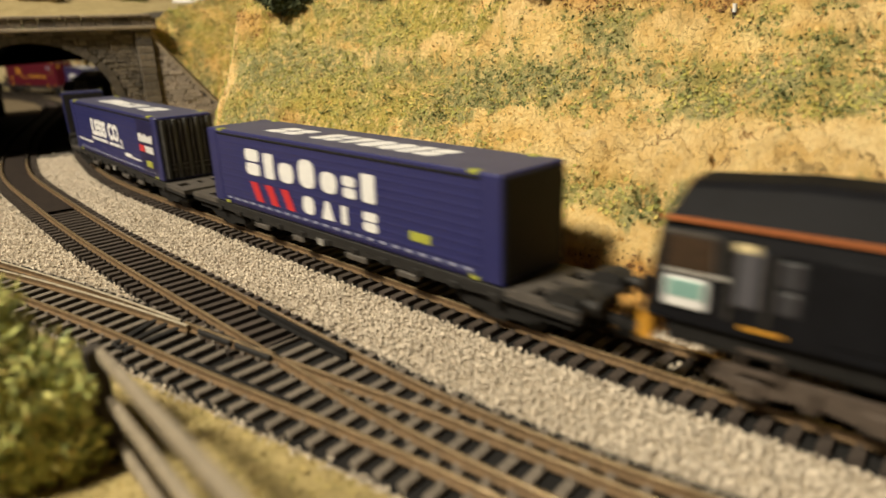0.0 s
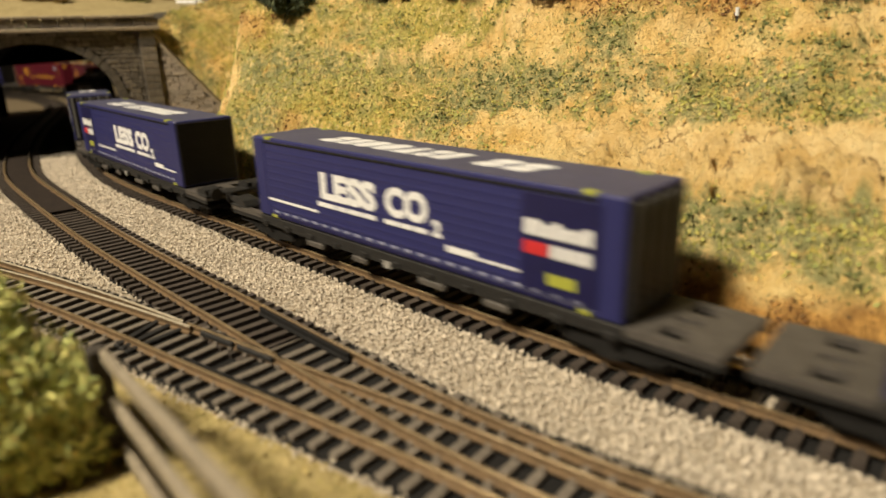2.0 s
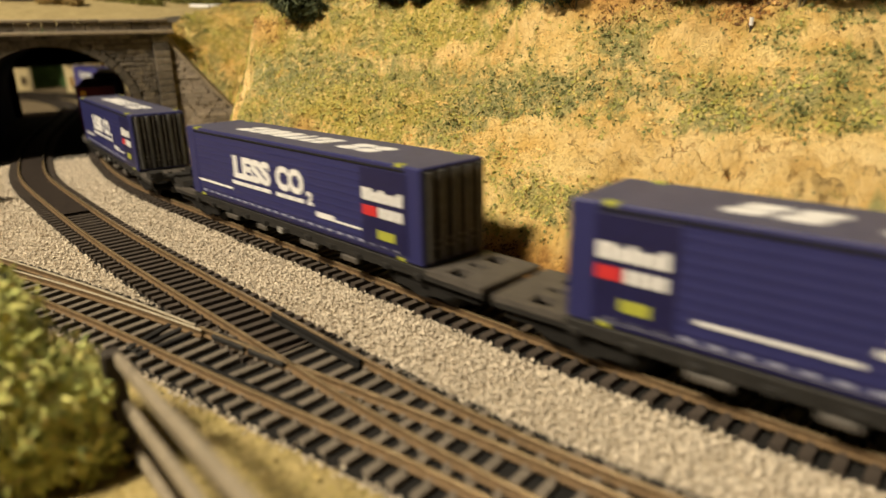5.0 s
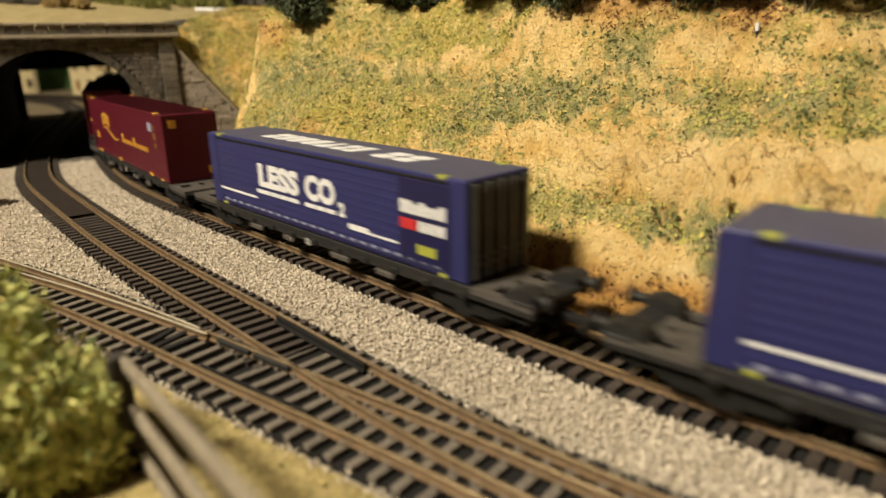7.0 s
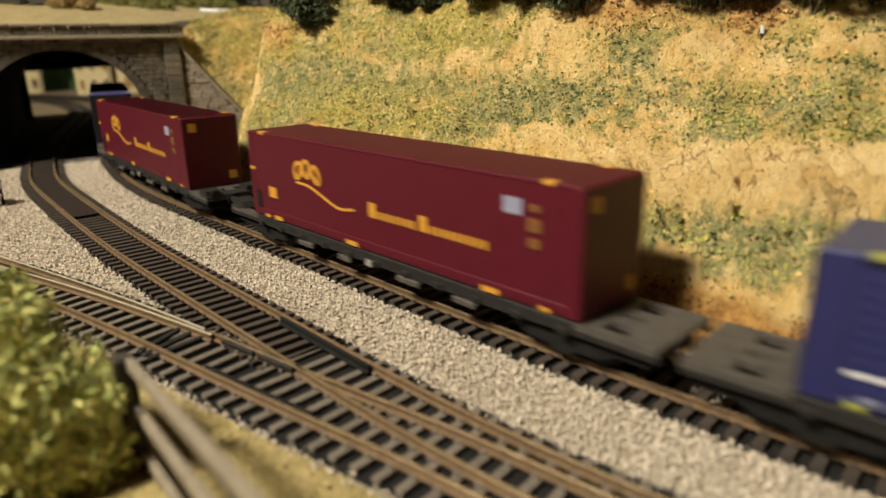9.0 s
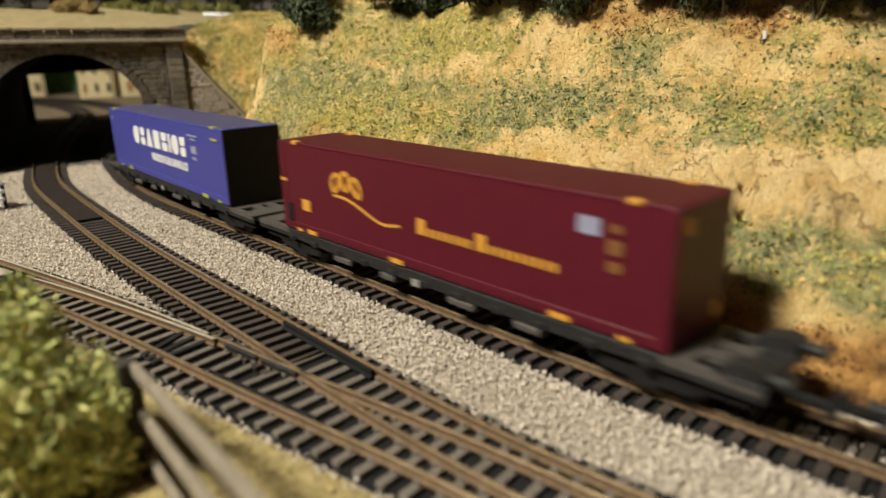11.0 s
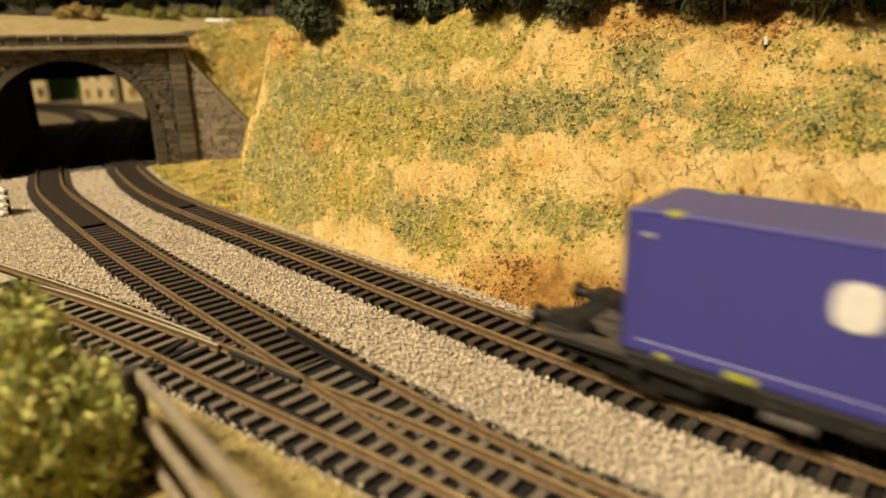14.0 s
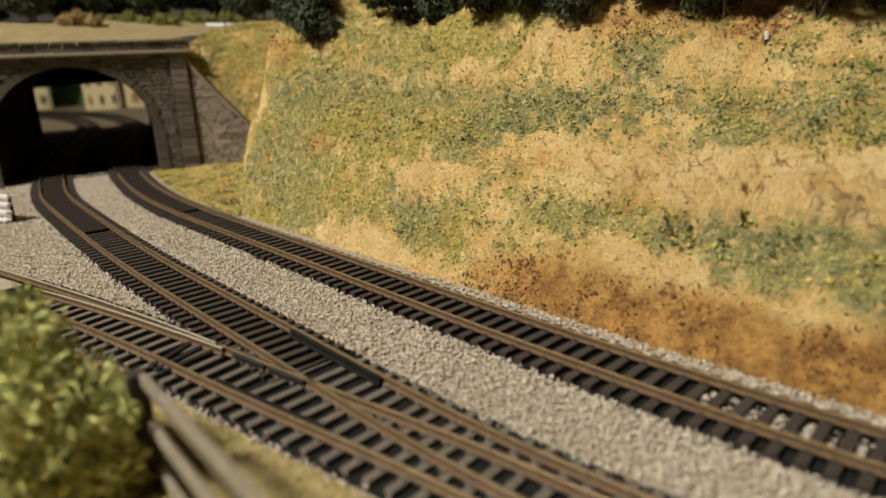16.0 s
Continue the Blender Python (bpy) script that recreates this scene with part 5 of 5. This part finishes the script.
def steel_box(side, roof, label, marking):
    L, Wd, H = CON_L, CON_W, CON_H
    c = empty("container")
    shell(c, side, roof, M["end_shade"] if marking == "blocks" else side)
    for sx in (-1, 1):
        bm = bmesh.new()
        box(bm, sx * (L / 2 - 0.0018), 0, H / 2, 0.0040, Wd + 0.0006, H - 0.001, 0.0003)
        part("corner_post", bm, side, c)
    # the blue box's ends get painted shade, the maroon keeps its side colour
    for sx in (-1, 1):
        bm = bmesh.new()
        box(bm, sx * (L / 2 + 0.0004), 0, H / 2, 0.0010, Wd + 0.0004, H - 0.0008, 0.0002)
        part("end_wall", bm, M["end_shade"] if marking == "blocks" else side, c)
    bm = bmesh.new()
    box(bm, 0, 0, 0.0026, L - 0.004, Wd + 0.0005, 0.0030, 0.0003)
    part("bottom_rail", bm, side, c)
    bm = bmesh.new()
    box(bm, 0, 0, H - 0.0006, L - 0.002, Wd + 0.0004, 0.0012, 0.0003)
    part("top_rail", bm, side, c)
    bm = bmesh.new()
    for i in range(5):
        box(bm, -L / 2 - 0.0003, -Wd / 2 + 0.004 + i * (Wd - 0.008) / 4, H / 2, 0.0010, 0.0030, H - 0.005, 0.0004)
    part("end_rib", bm, M["end_shade"] if marking == "blocks" else side, c)
    corner_fittings(c, M["yellow"] if marking == "blocks" else M["gold"])
    f = Wd / 2 + 0.0003

    def x(u):
        return L / 2 - u * L
    if marking == "blocks":
        u, rects = 0.257, []
        for w in (0.064, 0.052, 0.066, 0.066, 0.060, 0.022, 0.064, 0.050):
            rects.append((x(u), x(u + w * 0.93), 0.0196, 0.0304))
            u += w + 0.0048
        u = 0.419
        for i in range(13):
            w = 0.010 if i in (0, 8) else 0.0208
            rects.append((x(u), x(u + w), 0.0116, 0.0164))
            u += w + 0.0050
        forms = ("round", "pair", "wedge", "bar", "pair", "bar", "round", "pair") + ("bar", "round", "bar", "pair", "round", "wedge", "bar", "wedge", "bar", "round", "round", "wedge", "pair")
        for r, form in zip(rects, forms):
            block_letter(*r, f, M["white"], c, "white block mark in place of a letter", form)
        marks("small_print", [(x(0.752), x(0.825), 0.0318, 0.0328), (x(0.775), x(0.812), 0.0298, 0.0308), (x(0.772), x(0.812), 0.0228, 0.0268), (x(0.775), x(0.806), 0.0192, 0.0208), (x(0.02), x(0.04), 0.0320, 0.0332)], f, M["grey_mark"], c)
        marks("plate", [(x(0.925), x(0.965), 0.0322, 0.0334), (x(0.15), x(0.19), 0.0004, 0.0024), (x(0.82), x(0.86), 0.0004, 0.0024)], f + 0.0001, M["yellow"], c)
    else:
        # crown of three open loops and a swoosh as plain forms
        for k, (u0, zc, lean) in enumerate(((0.222, 0.0256, 0.0010), (0.258, 0.0268, 0.0), (0.296, 0.0252, -0.0012))):
            rim = [(math.cos(q), math.sin(q)) for q in (math.pi * 2 * n / 16 - math.pi / 2 + 0.02 for n in range(17))]
            loop = [(x(u0) + 0.0034 * cx - lean * cz, zc + 0.0043 * cz) for cx, cz in rim]
            loop += [(x(u0) + 0.0016 * cx - lean * cz, zc + 0.0004 + 0.0022 * cz) for cx, cz in reversed(rim[1:-1])]
            bm = bmesh.new()
            prism(bm, loop, "y", f - 0.0001, f + 0.0001 + 0.00004 * k)
            part("crown_loop", bm, M["gold"], c, "gold loop of a plain crown shape")
        upper, lower = [], []
        for i in range(15):
            q = min(1.0, max(0.0, (i / 14 - 0.12) / 0.72))
            z = 0.0203 - 0.0068 * q * q * (3 - 2 * q) + 0.0016 * max(0.0, i / 14 - 0.75) * 4
            upper.append((x(0.213 + 0.222 * i / 14), z + 0.0005))
            lower.append((x(0.213 + 0.222 * i / 14), z - 0.0005))
        bm = bmesh.new()
        prism(bm, upper + lower[::-1], "y", f - 0.0001, f + 0.0002)
        part("swoosh", bm, M["gold"], c, "gold swoosh below the crown shape")
        u, rects = 0.486, []
        for i in range(18):
            w = 0.022 if i in (0, 8) else 0.0100
            rects.append((x(u), x(u + w), 0.0142, 0.0142 + (0.0056 if i in (0, 8) else 0.0028)))
            u += w + (0.0068 if i != 7 else 0.014)
        marks("name_mark", rects, f, M["gold"], c, "gold block mark in place of a letter")
        marks("plate", [(x(0.085), x(0.118), 0.0104, 0.0152), (x(0.10), x(0.135), 0.0004, 0.0022), (x(0.40), x(0.44), 0.0004, 0.0022), (x(0.80), x(0.84), 0.0004, 0.0022), (x(0.0), x(0.022), 0.0215, 0.0228)], f + 0.0001, M["gold"], c)
        for yy, zz in ((0.0105, 0.0335), (-0.0105, 0.0060)):
            bm = bmesh.new()
            box(bm, -L / 2 - 0.001, yy, zz, 0.0004, 0.0045, 0.0045)
            part("plate", bm, M["gold"], c)
        marks("small_print", [(x(0.903), x(0.923), 0.0296, 0.0318), (x(0.900), x(0.926), 0.0236, 0.0276), (x(0.902), x(0.925), 0.0186, 0.0216)], f + 0.0001, M["gold_dull"], c, "dull brown block of small print")
        # flat black plate paints the shade of a recess
        marks("pocket", [(x(0.018), x(0.040), 0.0040, 0.0120)], f, M["bed_black"], c, "black plate for a recess's shade beside the corner post")
        marks("panel", [(x(0.848), x(0.886), 0.0278, 0.0328)], f, M["grey_mark"], c, "pale square sign")
    squeeze(c, 0.1795, 0.0300, 0.0382)
    return tagged(c, label, "container", "containers on the train")


def wagon():
    """Low platform wagon. Its deck stands out 28 mm past the container at each end; front is -x."""
    w = empty("flat_wagon")
    L, Wd, lip = WAGON_L, 0.0298, 0.0263
    full = L + 2 * lip
    z1 = DECK_Z - 0.0004
    # middle deck under the container
    bm = bmesh.new()
    box(bm, 0, 0, z1 - 0.0013, L + 0.002, Wd, 0.0026, 0.0003)
    part("deck", bm, M["steel_dark"], w)
    # end platforms with real holes
    for sx in (-1, 1):
        bm = bmesh.new()
        xs = [L / 2 + 0.001, L / 2 + 0.008, L / 2 + 0.0150, L / 2 + lip]
        ys = [-Wd / 2, -0.0120, -0.0060, -0.0016, 0.0016, 0.0060, 0.0120, Wd / 2]
        grid = [[bm.verts.new((sx * xv, yv, z1)) for yv in ys] for xv in xs]
        for i in range(3):
            for j in range(7):
                if i == 1 and j in (1, 3, 5):
                    continue
                bm.faces.new((grid[i][j], grid[i + 1][j], grid[i + 1][j + 1], grid[i][j + 1]))
        bmesh.ops.recalc_face_normals(bm, faces=bm.faces)
        if sum(f.normal.z for f in bm.faces) < 0:
            bmesh.ops.reverse_faces(bm, faces=bm.faces)
        bmesh.ops.solidify(bm, geom=bm.faces[:], thickness=0.0020)
        part("end_platform", bm, M["deck"], w, "worn grey end platform with oval holes")
        bm = bmesh.new()
        box(bm, sx * (L / 2 + lip / 2), 0, z1 - 0.0062, lip - 0.006, Wd - 0.004, 0.0020, 0.0003)
        part("end_sill", bm, M["bed_black"], w)
    # side sills, deeper in the middle, with brackets
    for sy in (-1, 1):
        bm = bmesh.new()
        y = sy * (Wd / 2 - 0.0006)
        o = [(-full / 2, z1 - 0.0022), (full / 2, z1 - 0.0022), (full / 2, z1 - 0.0038), (0.082, z1 - 0.0038), (0.060, z1 - 0.0044), (-0.060, z1 - 0.0044), (-0.082, z1 - 0.0038), (-full / 2, z1 - 0.0038)]
        prism(bm, o, "y", y - 0.0005, y + 0.0005)
        part("side_sill", bm, M["steel_dark"], w)
        for i in range(11):
            bm = bmesh.new()
            box(bm, -0.085 + i * 0.017, sy * (Wd / 2 + 0.0003), z1 - 0.0034, 0.0030, 0.0012, 0.0024, 0.0002)
            part("bracket", bm, M["steel_dark"], w)
        for xx, ww in ((-0.046, 0.010), (-0.018, 0.012), (0.020, 0.008), (0.048, 0.011)):
            bm = bmesh.new()
            box(bm, xx, sy * (Wd / 2 + 0.0002), z1 - 0.0058, ww, 0.0014, 0.0022, 0.0003)
            part("gear_box", bm, M["deck"], w)
        bm = bmesh.new()
        box(bm, 0.004, sy * (Wd / 2 + 0.0006), z1 - 0.0040, 0.0030, 0.0004, 0.0026)
        part("plate", bm, M["plate_grey"], w, "small grey data plate")
    # bogies
    for sx in (-1, 1):
        cx = sx * 0.083
        for sy in (-1, 1):
            bm = bmesh.new()
            prism(bm, [(cx - 0.017, 0.0058), (cx - 0.014, 0.0080), (cx + 0.014, 0.0080), (cx + 0.017, 0.0058), (cx + 0.013, 0.0036), (cx + 0.005, 0.0032), (cx + 0.003, 0.0018),
                       (cx - 0.003, 0.0018), (cx - 0.005, 0.0032), (cx - 0.013, 0.0036)], "y", sy * 0.0118 - 0.0008, sy * 0.0118 + 0.0008)
            part("bogie_frame", bm, M["bed_black"], w)
        for a in (-0.0115, 0.0115):
            bm = bmesh.new()
            for sy in (-1, 1):
                rod(bm, (cx + a, sy * 0.0074, 0.0058), (cx + a, sy * 0.0094, 0.0058), 0.0058, 20)
                rod(bm, (cx + a, sy * 0.0070, 0.0058), (cx + a, sy * 0.0074, 0.0058), 0.0064, 20)
            rod(bm, (cx + a, -0.012, 0.0058), (cx + a, 0.012, 0.0058), 0.0012, 8)
            part("wheelset", bm, M["steel_dark"], w, "dark steel wheelset")
    return tagged(w, "low dark grey container wagon with perforated end platforms", "railway wagon", "wagons of the train")


def coupler_end():
    """Raised draw gear and buffers at an outer wagon end; x=0 at the platform's edge, +x outwards."""
    bm = bmesh.new()
    box(bm, -0.004, 0, DECK_Z - 0.0004, 0.009, 0.030, 0.0014, 0.0003)
    for sy in (-1, 1):
        prism(bm, [(-0.012, DECK_Z), (-0.001, DECK_Z), (0.0, DECK_Z + 0.0028), (-0.004, DECK_Z + 0.0040), (-0.010, DECK_Z + 0.0026)], "y", sy * 0.0110 - 0.0035, sy * 0.0110 + 0.0035)
        rod(bm, (0.0, sy * 0.0115, DECK_Z + 0.0012), (0.0045, sy * 0.0115, DECK_Z + 0.0012), 0.0016, 10)
        rod(bm, (0.0045, sy * 0.0115, DECK_Z + 0.0012), (0.0053, sy * 0.0115, DECK_Z + 0.0012), 0.0030, 14)
    return bm


def coupling_hook():
    bm = bmesh.new()
    box(bm, 0.004, 0, 0.0072, 0.012, 0.003, 0.0022, 0.0004)
    box(bm, 0.011, 0, 0.0078, 0.0016, 0.013, 0.0030, 0.0003)
    box(bm, -0.002, 0, 0.0058, 0.008, 0.010, 0.0022, 0.0004)
    return bm


def locomotive():
    """Charcoal heavy diesel; its rear cab is at +x."""
    lo = empty("locomotive")
    L, Wd = 0.280, 0.0345
    zb, zs, zt = 0.0200, 0.0442, 0.0530
    sect = [(-Wd / 2, zb), (-Wd / 2, zs - 0.004), (-Wd / 2 + 0.0012, zs), (-Wd / 2 + 0.0085, zt - 0.0012), (-0.006, zt), (0.006, zt), (Wd / 2 - 0.0085, zt - 0.0012), (Wd / 2 - 0.0012, zs), (Wd / 2, zs - 0.004), (Wd / 2, zb)]
    bm = bmesh.new()
    prism(bm, sect, "x", -L / 2 + 0.030, L / 2 - 0.030)
    part("body", bm, M["loco"], lo, "charcoal body with a sloping roof edge")
    for sx in (-1, 1):
        bm = bmesh.new()
        a = [bm.verts.new((sx * (L / 2 - 0.0303), y, z)) for y, z in sect]
        b = [bm.verts.new((sx * (L / 2 - (0.006 if z > zs else 0.0035 if z > 0.028 else 0.001)), y * 0.97, z * (0.965 if z > zs - 0.001 else 1))) for y, z in sect]
        n = len(sect)
        bm.faces.new(a)
        bm.faces.new(b)
        for i in range(n):
            bm.faces.new((a[i], a[(i + 1) % n], b[(i + 1) % n], b[i]))
        cab = part("cab", bm, M["loco"], lo, "charcoal driver's cab")
        for sy in (-1, 1):
            y = sy * (Wd / 2 - 0.0001)
            bm = bmesh.new()
            box(bm, sx * (L / 2 - 0.0112), y, 0.0370, 0.0108, 0.0008, 0.0084, 0.0003)
            part("cab_window", bm, M["glass_dark"], cab, "dark side window with cream edge")
            bm = bmesh.new()
            box(bm, sx * (L / 2 - 0.0110), y, 0.0417, 0.0120, 0.0011, 0.0006)
            box(bm, sx * (L / 2 - 0.0172), y, 0.0370, 0.0006, 0.0011, 0.0090)
            part("window_frame", bm, M["deck"], cab)
            bm = bmesh.new()
            box(bm, sx * (L / 2 - 0.0130), y, 0.0326, 0.0150, 0.0014, 0.0007)
            part("window_sill", bm, M["plate_grey"], cab, "pale line below the cab window")
            bm = bmesh.new()
            box(bm, sx * (L / 2 - 0.0108), y, 0.0274, 0.0098, 0.0009, 0.0072, 0.0002)
            part("plate", bm, M["white"], cab, "white-edged pale green plate")
            bm = bmesh.new()
            box(bm, sx * (L / 2 - 0.0108), y + sy * 0.0002, 0.0284, 0.0086, 0.0009, 0.0044, 0.0002)
            part("plate_face", bm, M["plate_green"], cab)
            bm = bmesh.new()
            box(bm, sx * (L / 2 - 0.0242), y, 0.0336, 0.0050, 0.0010, 0.0136, 0.0004)
            part("cab_door", bm, M["door_grey"], cab, "grey cab door")
            for zz, hh in ((0.0360, 0.0060), (0.0296, 0.0052)):
                bm = bmesh.new()
                box(bm, sx * (L / 2 - 0.0325), y, zz, 0.0042, 0.0010, hh, 0.0003)
                part("side_hatch", bm, M["hatch_grey"], cab, "dull dark grey hatch behind the door")
            bm = bmesh.new()
            for xx in (0.0205, 0.0285):
                rod(bm, (sx * (L / 2 - xx), y + sy * 0.0010, 0.0235), (sx * (L / 2 - xx), y + sy * 0.0010, 0.0400), 0.0003, 6)
            part("handrail", bm, M["deck"], cab)
            bm = bmesh.new()
            box(bm, sx * (L / 2 - 0.0232), y, 0.0404, 0.0046, 0.0011, 0.0016)
            part("door_lamp", bm, M["cream"], cab)
            bm = bmesh.new()
            box(bm, sx * (L / 2 - 0.0280), y, 0.0222, 0.0085, 0.0011, 0.0006)
            part("step_edge", bm, M["gold"], cab, "yellow step edge")
            bm = bmesh.new()
            box(bm, sx * (L / 2 - 0.0280), y - sy * 0.0020, 0.0160, 0.0085, 0.0012, 0.0010)
            box(bm, sx * (L / 2 - 0.0280), y - sy * 0.0020, 0.0110, 0.0085, 0.0012, 0.0010)
            for e in (-0.004, 0.004):
                box(bm, sx * (L / 2 - 0.0280) + e, y - sy * 0.0022, 0.0155, 0.0008, 0.0010, 0.0120)
            part("footstep", bm, M["frame_brown"], cab)
        bm = bmesh.new()
        box(bm, sx * (L / 2 - 0.0012), 0, 0.0165, 0.003, 0.032, 0.0080, 0.0004)
        part("buffer_beam", bm, M["gold"], lo, "yellow buffer beam")
        bm = bmesh.new()
        for sy in (-1, 1):
            rod(bm, (sx * L / 2, sy * 0.0115, 0.0125), (sx * (L / 2 + 0.0055), sy * 0.0115, 0.0125), 0.0018, 10)
            rod(bm, (sx * (L / 2 + 0.0055), sy * 0.0115, 0.0125), (sx * (L / 2 + 0.0064), sy * 0.0115, 0.0125), 0.0034, 14)
        part("buffer", bm, M["bed_black"], lo)
        # six-wheel bogie
        cx = sx * 0.088
        for sy in (-1, 1):
            bm = bmesh.new()
            prism(bm, [(cx - 0.035, 0.0068), (cx - 0.033, 0.0105), (cx + 0.033, 0.0105), (cx + 0.035, 0.0068), (cx + 0.026, 0.0045), (cx + 0.012, 0.0060), (cx, 0.0040), (cx - 0.012, 0.0060), (cx - 0.026, 0.0045)], "y", sy * 0.0128 - 0.001, sy * 0.0128 + 0.001)
            for a in (-0.026, 0.0, 0.026):
                box(bm, cx + a, sy * 0.0140, 0.0062, 0.0060, 0.0020, 0.0050, 0.0005)
            for a in (-0.013, 0.013):
                rod(bm, (cx + a, sy * 0.0142, 0.0050), (cx + a, sy * 0.0142, 0.0100), 0.0016, 8)
            part("bogie_frame", bm, M["frame_brown"], lo)
        for a in (-0.026, 0.0, 0.026):
            bm = bmesh.new()
            for sy in (-1, 1):
                rod(bm, (cx + a, sy * 0.0074, 0.0070), (cx + a, sy * 0.0095, 0.0070), 0.0070, 20)
            rod(bm, (cx + a, -0.012, 0.0070), (cx + a, 0.012, 0.0070), 0.0014, 8)
            part("wheelset", bm, M["steel_dark"], lo)
    bm = bmesh.new()
    for sy in (-1, 1):
        box(bm, 0, sy * (Wd / 2 - 0.0010), zs + 0.0004, L - 0.008, 0.0016, 0.0007)
    part("roof_line", bm, M["orange"], lo, "thin orange line along the roof edge")
    for sy in (-1, 1):
        bm = bmesh.new()
        for i in range(6):
            box(bm, -0.085 + i * 0.034, sy * (Wd / 2), 0.0315, 0.030, 0.0006, 0.0180, 0.0003)
        part("side_panel", bm, M["loco"], lo)
    bm = bmesh.new()
    box(bm, 0, 0, 0.0100, 0.080, 0.028, 0.0105, 0.0012)
    part("fuel_tank", bm, M["bed_black"], lo)
    bm = bmesh.new()
    box(bm, 0, 0, 0.0172, L - 0.012, 0.0310, 0.0060, 0.0006)
    part("underframe", bm, M["bed_black"], lo, "black underframe below the body")
    return tagged(lo, "charcoal diesel locomotive with an orange roof line", "locomotive")


M["plate_green"] = material("pale green plate", (0.20, 0.36, 0.34), (0.16, 0.30, 0.28), 300, 0.5, 0.0)
M["door_grey"] = material("grey door", (0.075, 0.075, 0.092), (0.055, 0.055, 0.068), 300, 0.5, 0.0)
M["hatch_grey"] = material("dull hatch grey", (0.034, 0.034, 0.042), (0.024, 0.024, 0.030), 300, 0.55, 0.0)
M["frame_brown"] = material("dirty bogie brown", (0.085, 0.062, 0.048), (0.045, 0.034, 0.027), 300, 0.8, 0.3)


def train():
    first = curtain("a", "navy curtain container with big white block marks")
    slog_b = curtain("b", "navy curtain container with a white slogan and plain end")
    slog_c = curtain("c", "navy curtain container with a white slogan and ribbed doors")
    red = steel_box(M["maroon"], M["maroon"], "maroon container with gold marks", "gold")
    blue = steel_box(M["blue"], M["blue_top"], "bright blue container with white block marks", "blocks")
    boxes = [first, slog_c, slog_b, copy_thing(slog_c, Matrix()), copy_thing(slog_c, Matrix()), red, copy_thing(red, Matrix()), blue]
    truck = wagon()
    half = WAGON_L / 2
    for i, c in enumerate(boxes):
        w = truck if i == 0 else copy_thing(truck, Matrix())
        MOVING.append((w, MIDDLE[i], 0.083, 0.0))
        MOVING.append((c, MIDDLE[i], 0.083, DECK_Z))
    wagons = [m[0] for m in MOVING[::2]]
    draw = mesh_of("draw_gear", coupler_end(), M["steel_dark"])
    hook = mesh_of("coupling_hook", coupling_hook(), M["bed_black"])
    for i, w in enumerate(wagons):
        sx = -1 if i % 2 == 0 else 1
        for name, me in (("draw_gear", draw), ("coupling_hook", hook)):
            ob = new(name, me)
            ob.parent = w
            ob.matrix_basis = Matrix.Translation((sx * (half + 0.0263), 0, 0)) @ Matrix.Rotation(0 if sx > 0 else math.pi, 4, "Z")
    MOVING.append((locomotive(), -0.362, 0.088, 0.0))


train()


def motions():
    times = [i * 0.25 for i in range(65)]
    for ob, behind, wheelbase, lift in MOVING:
        walk(ob, [(t, Matrix.Translation((0, 0, lift)) @ train_pose(behind, wheelbase, t)) for t in times])


motions()
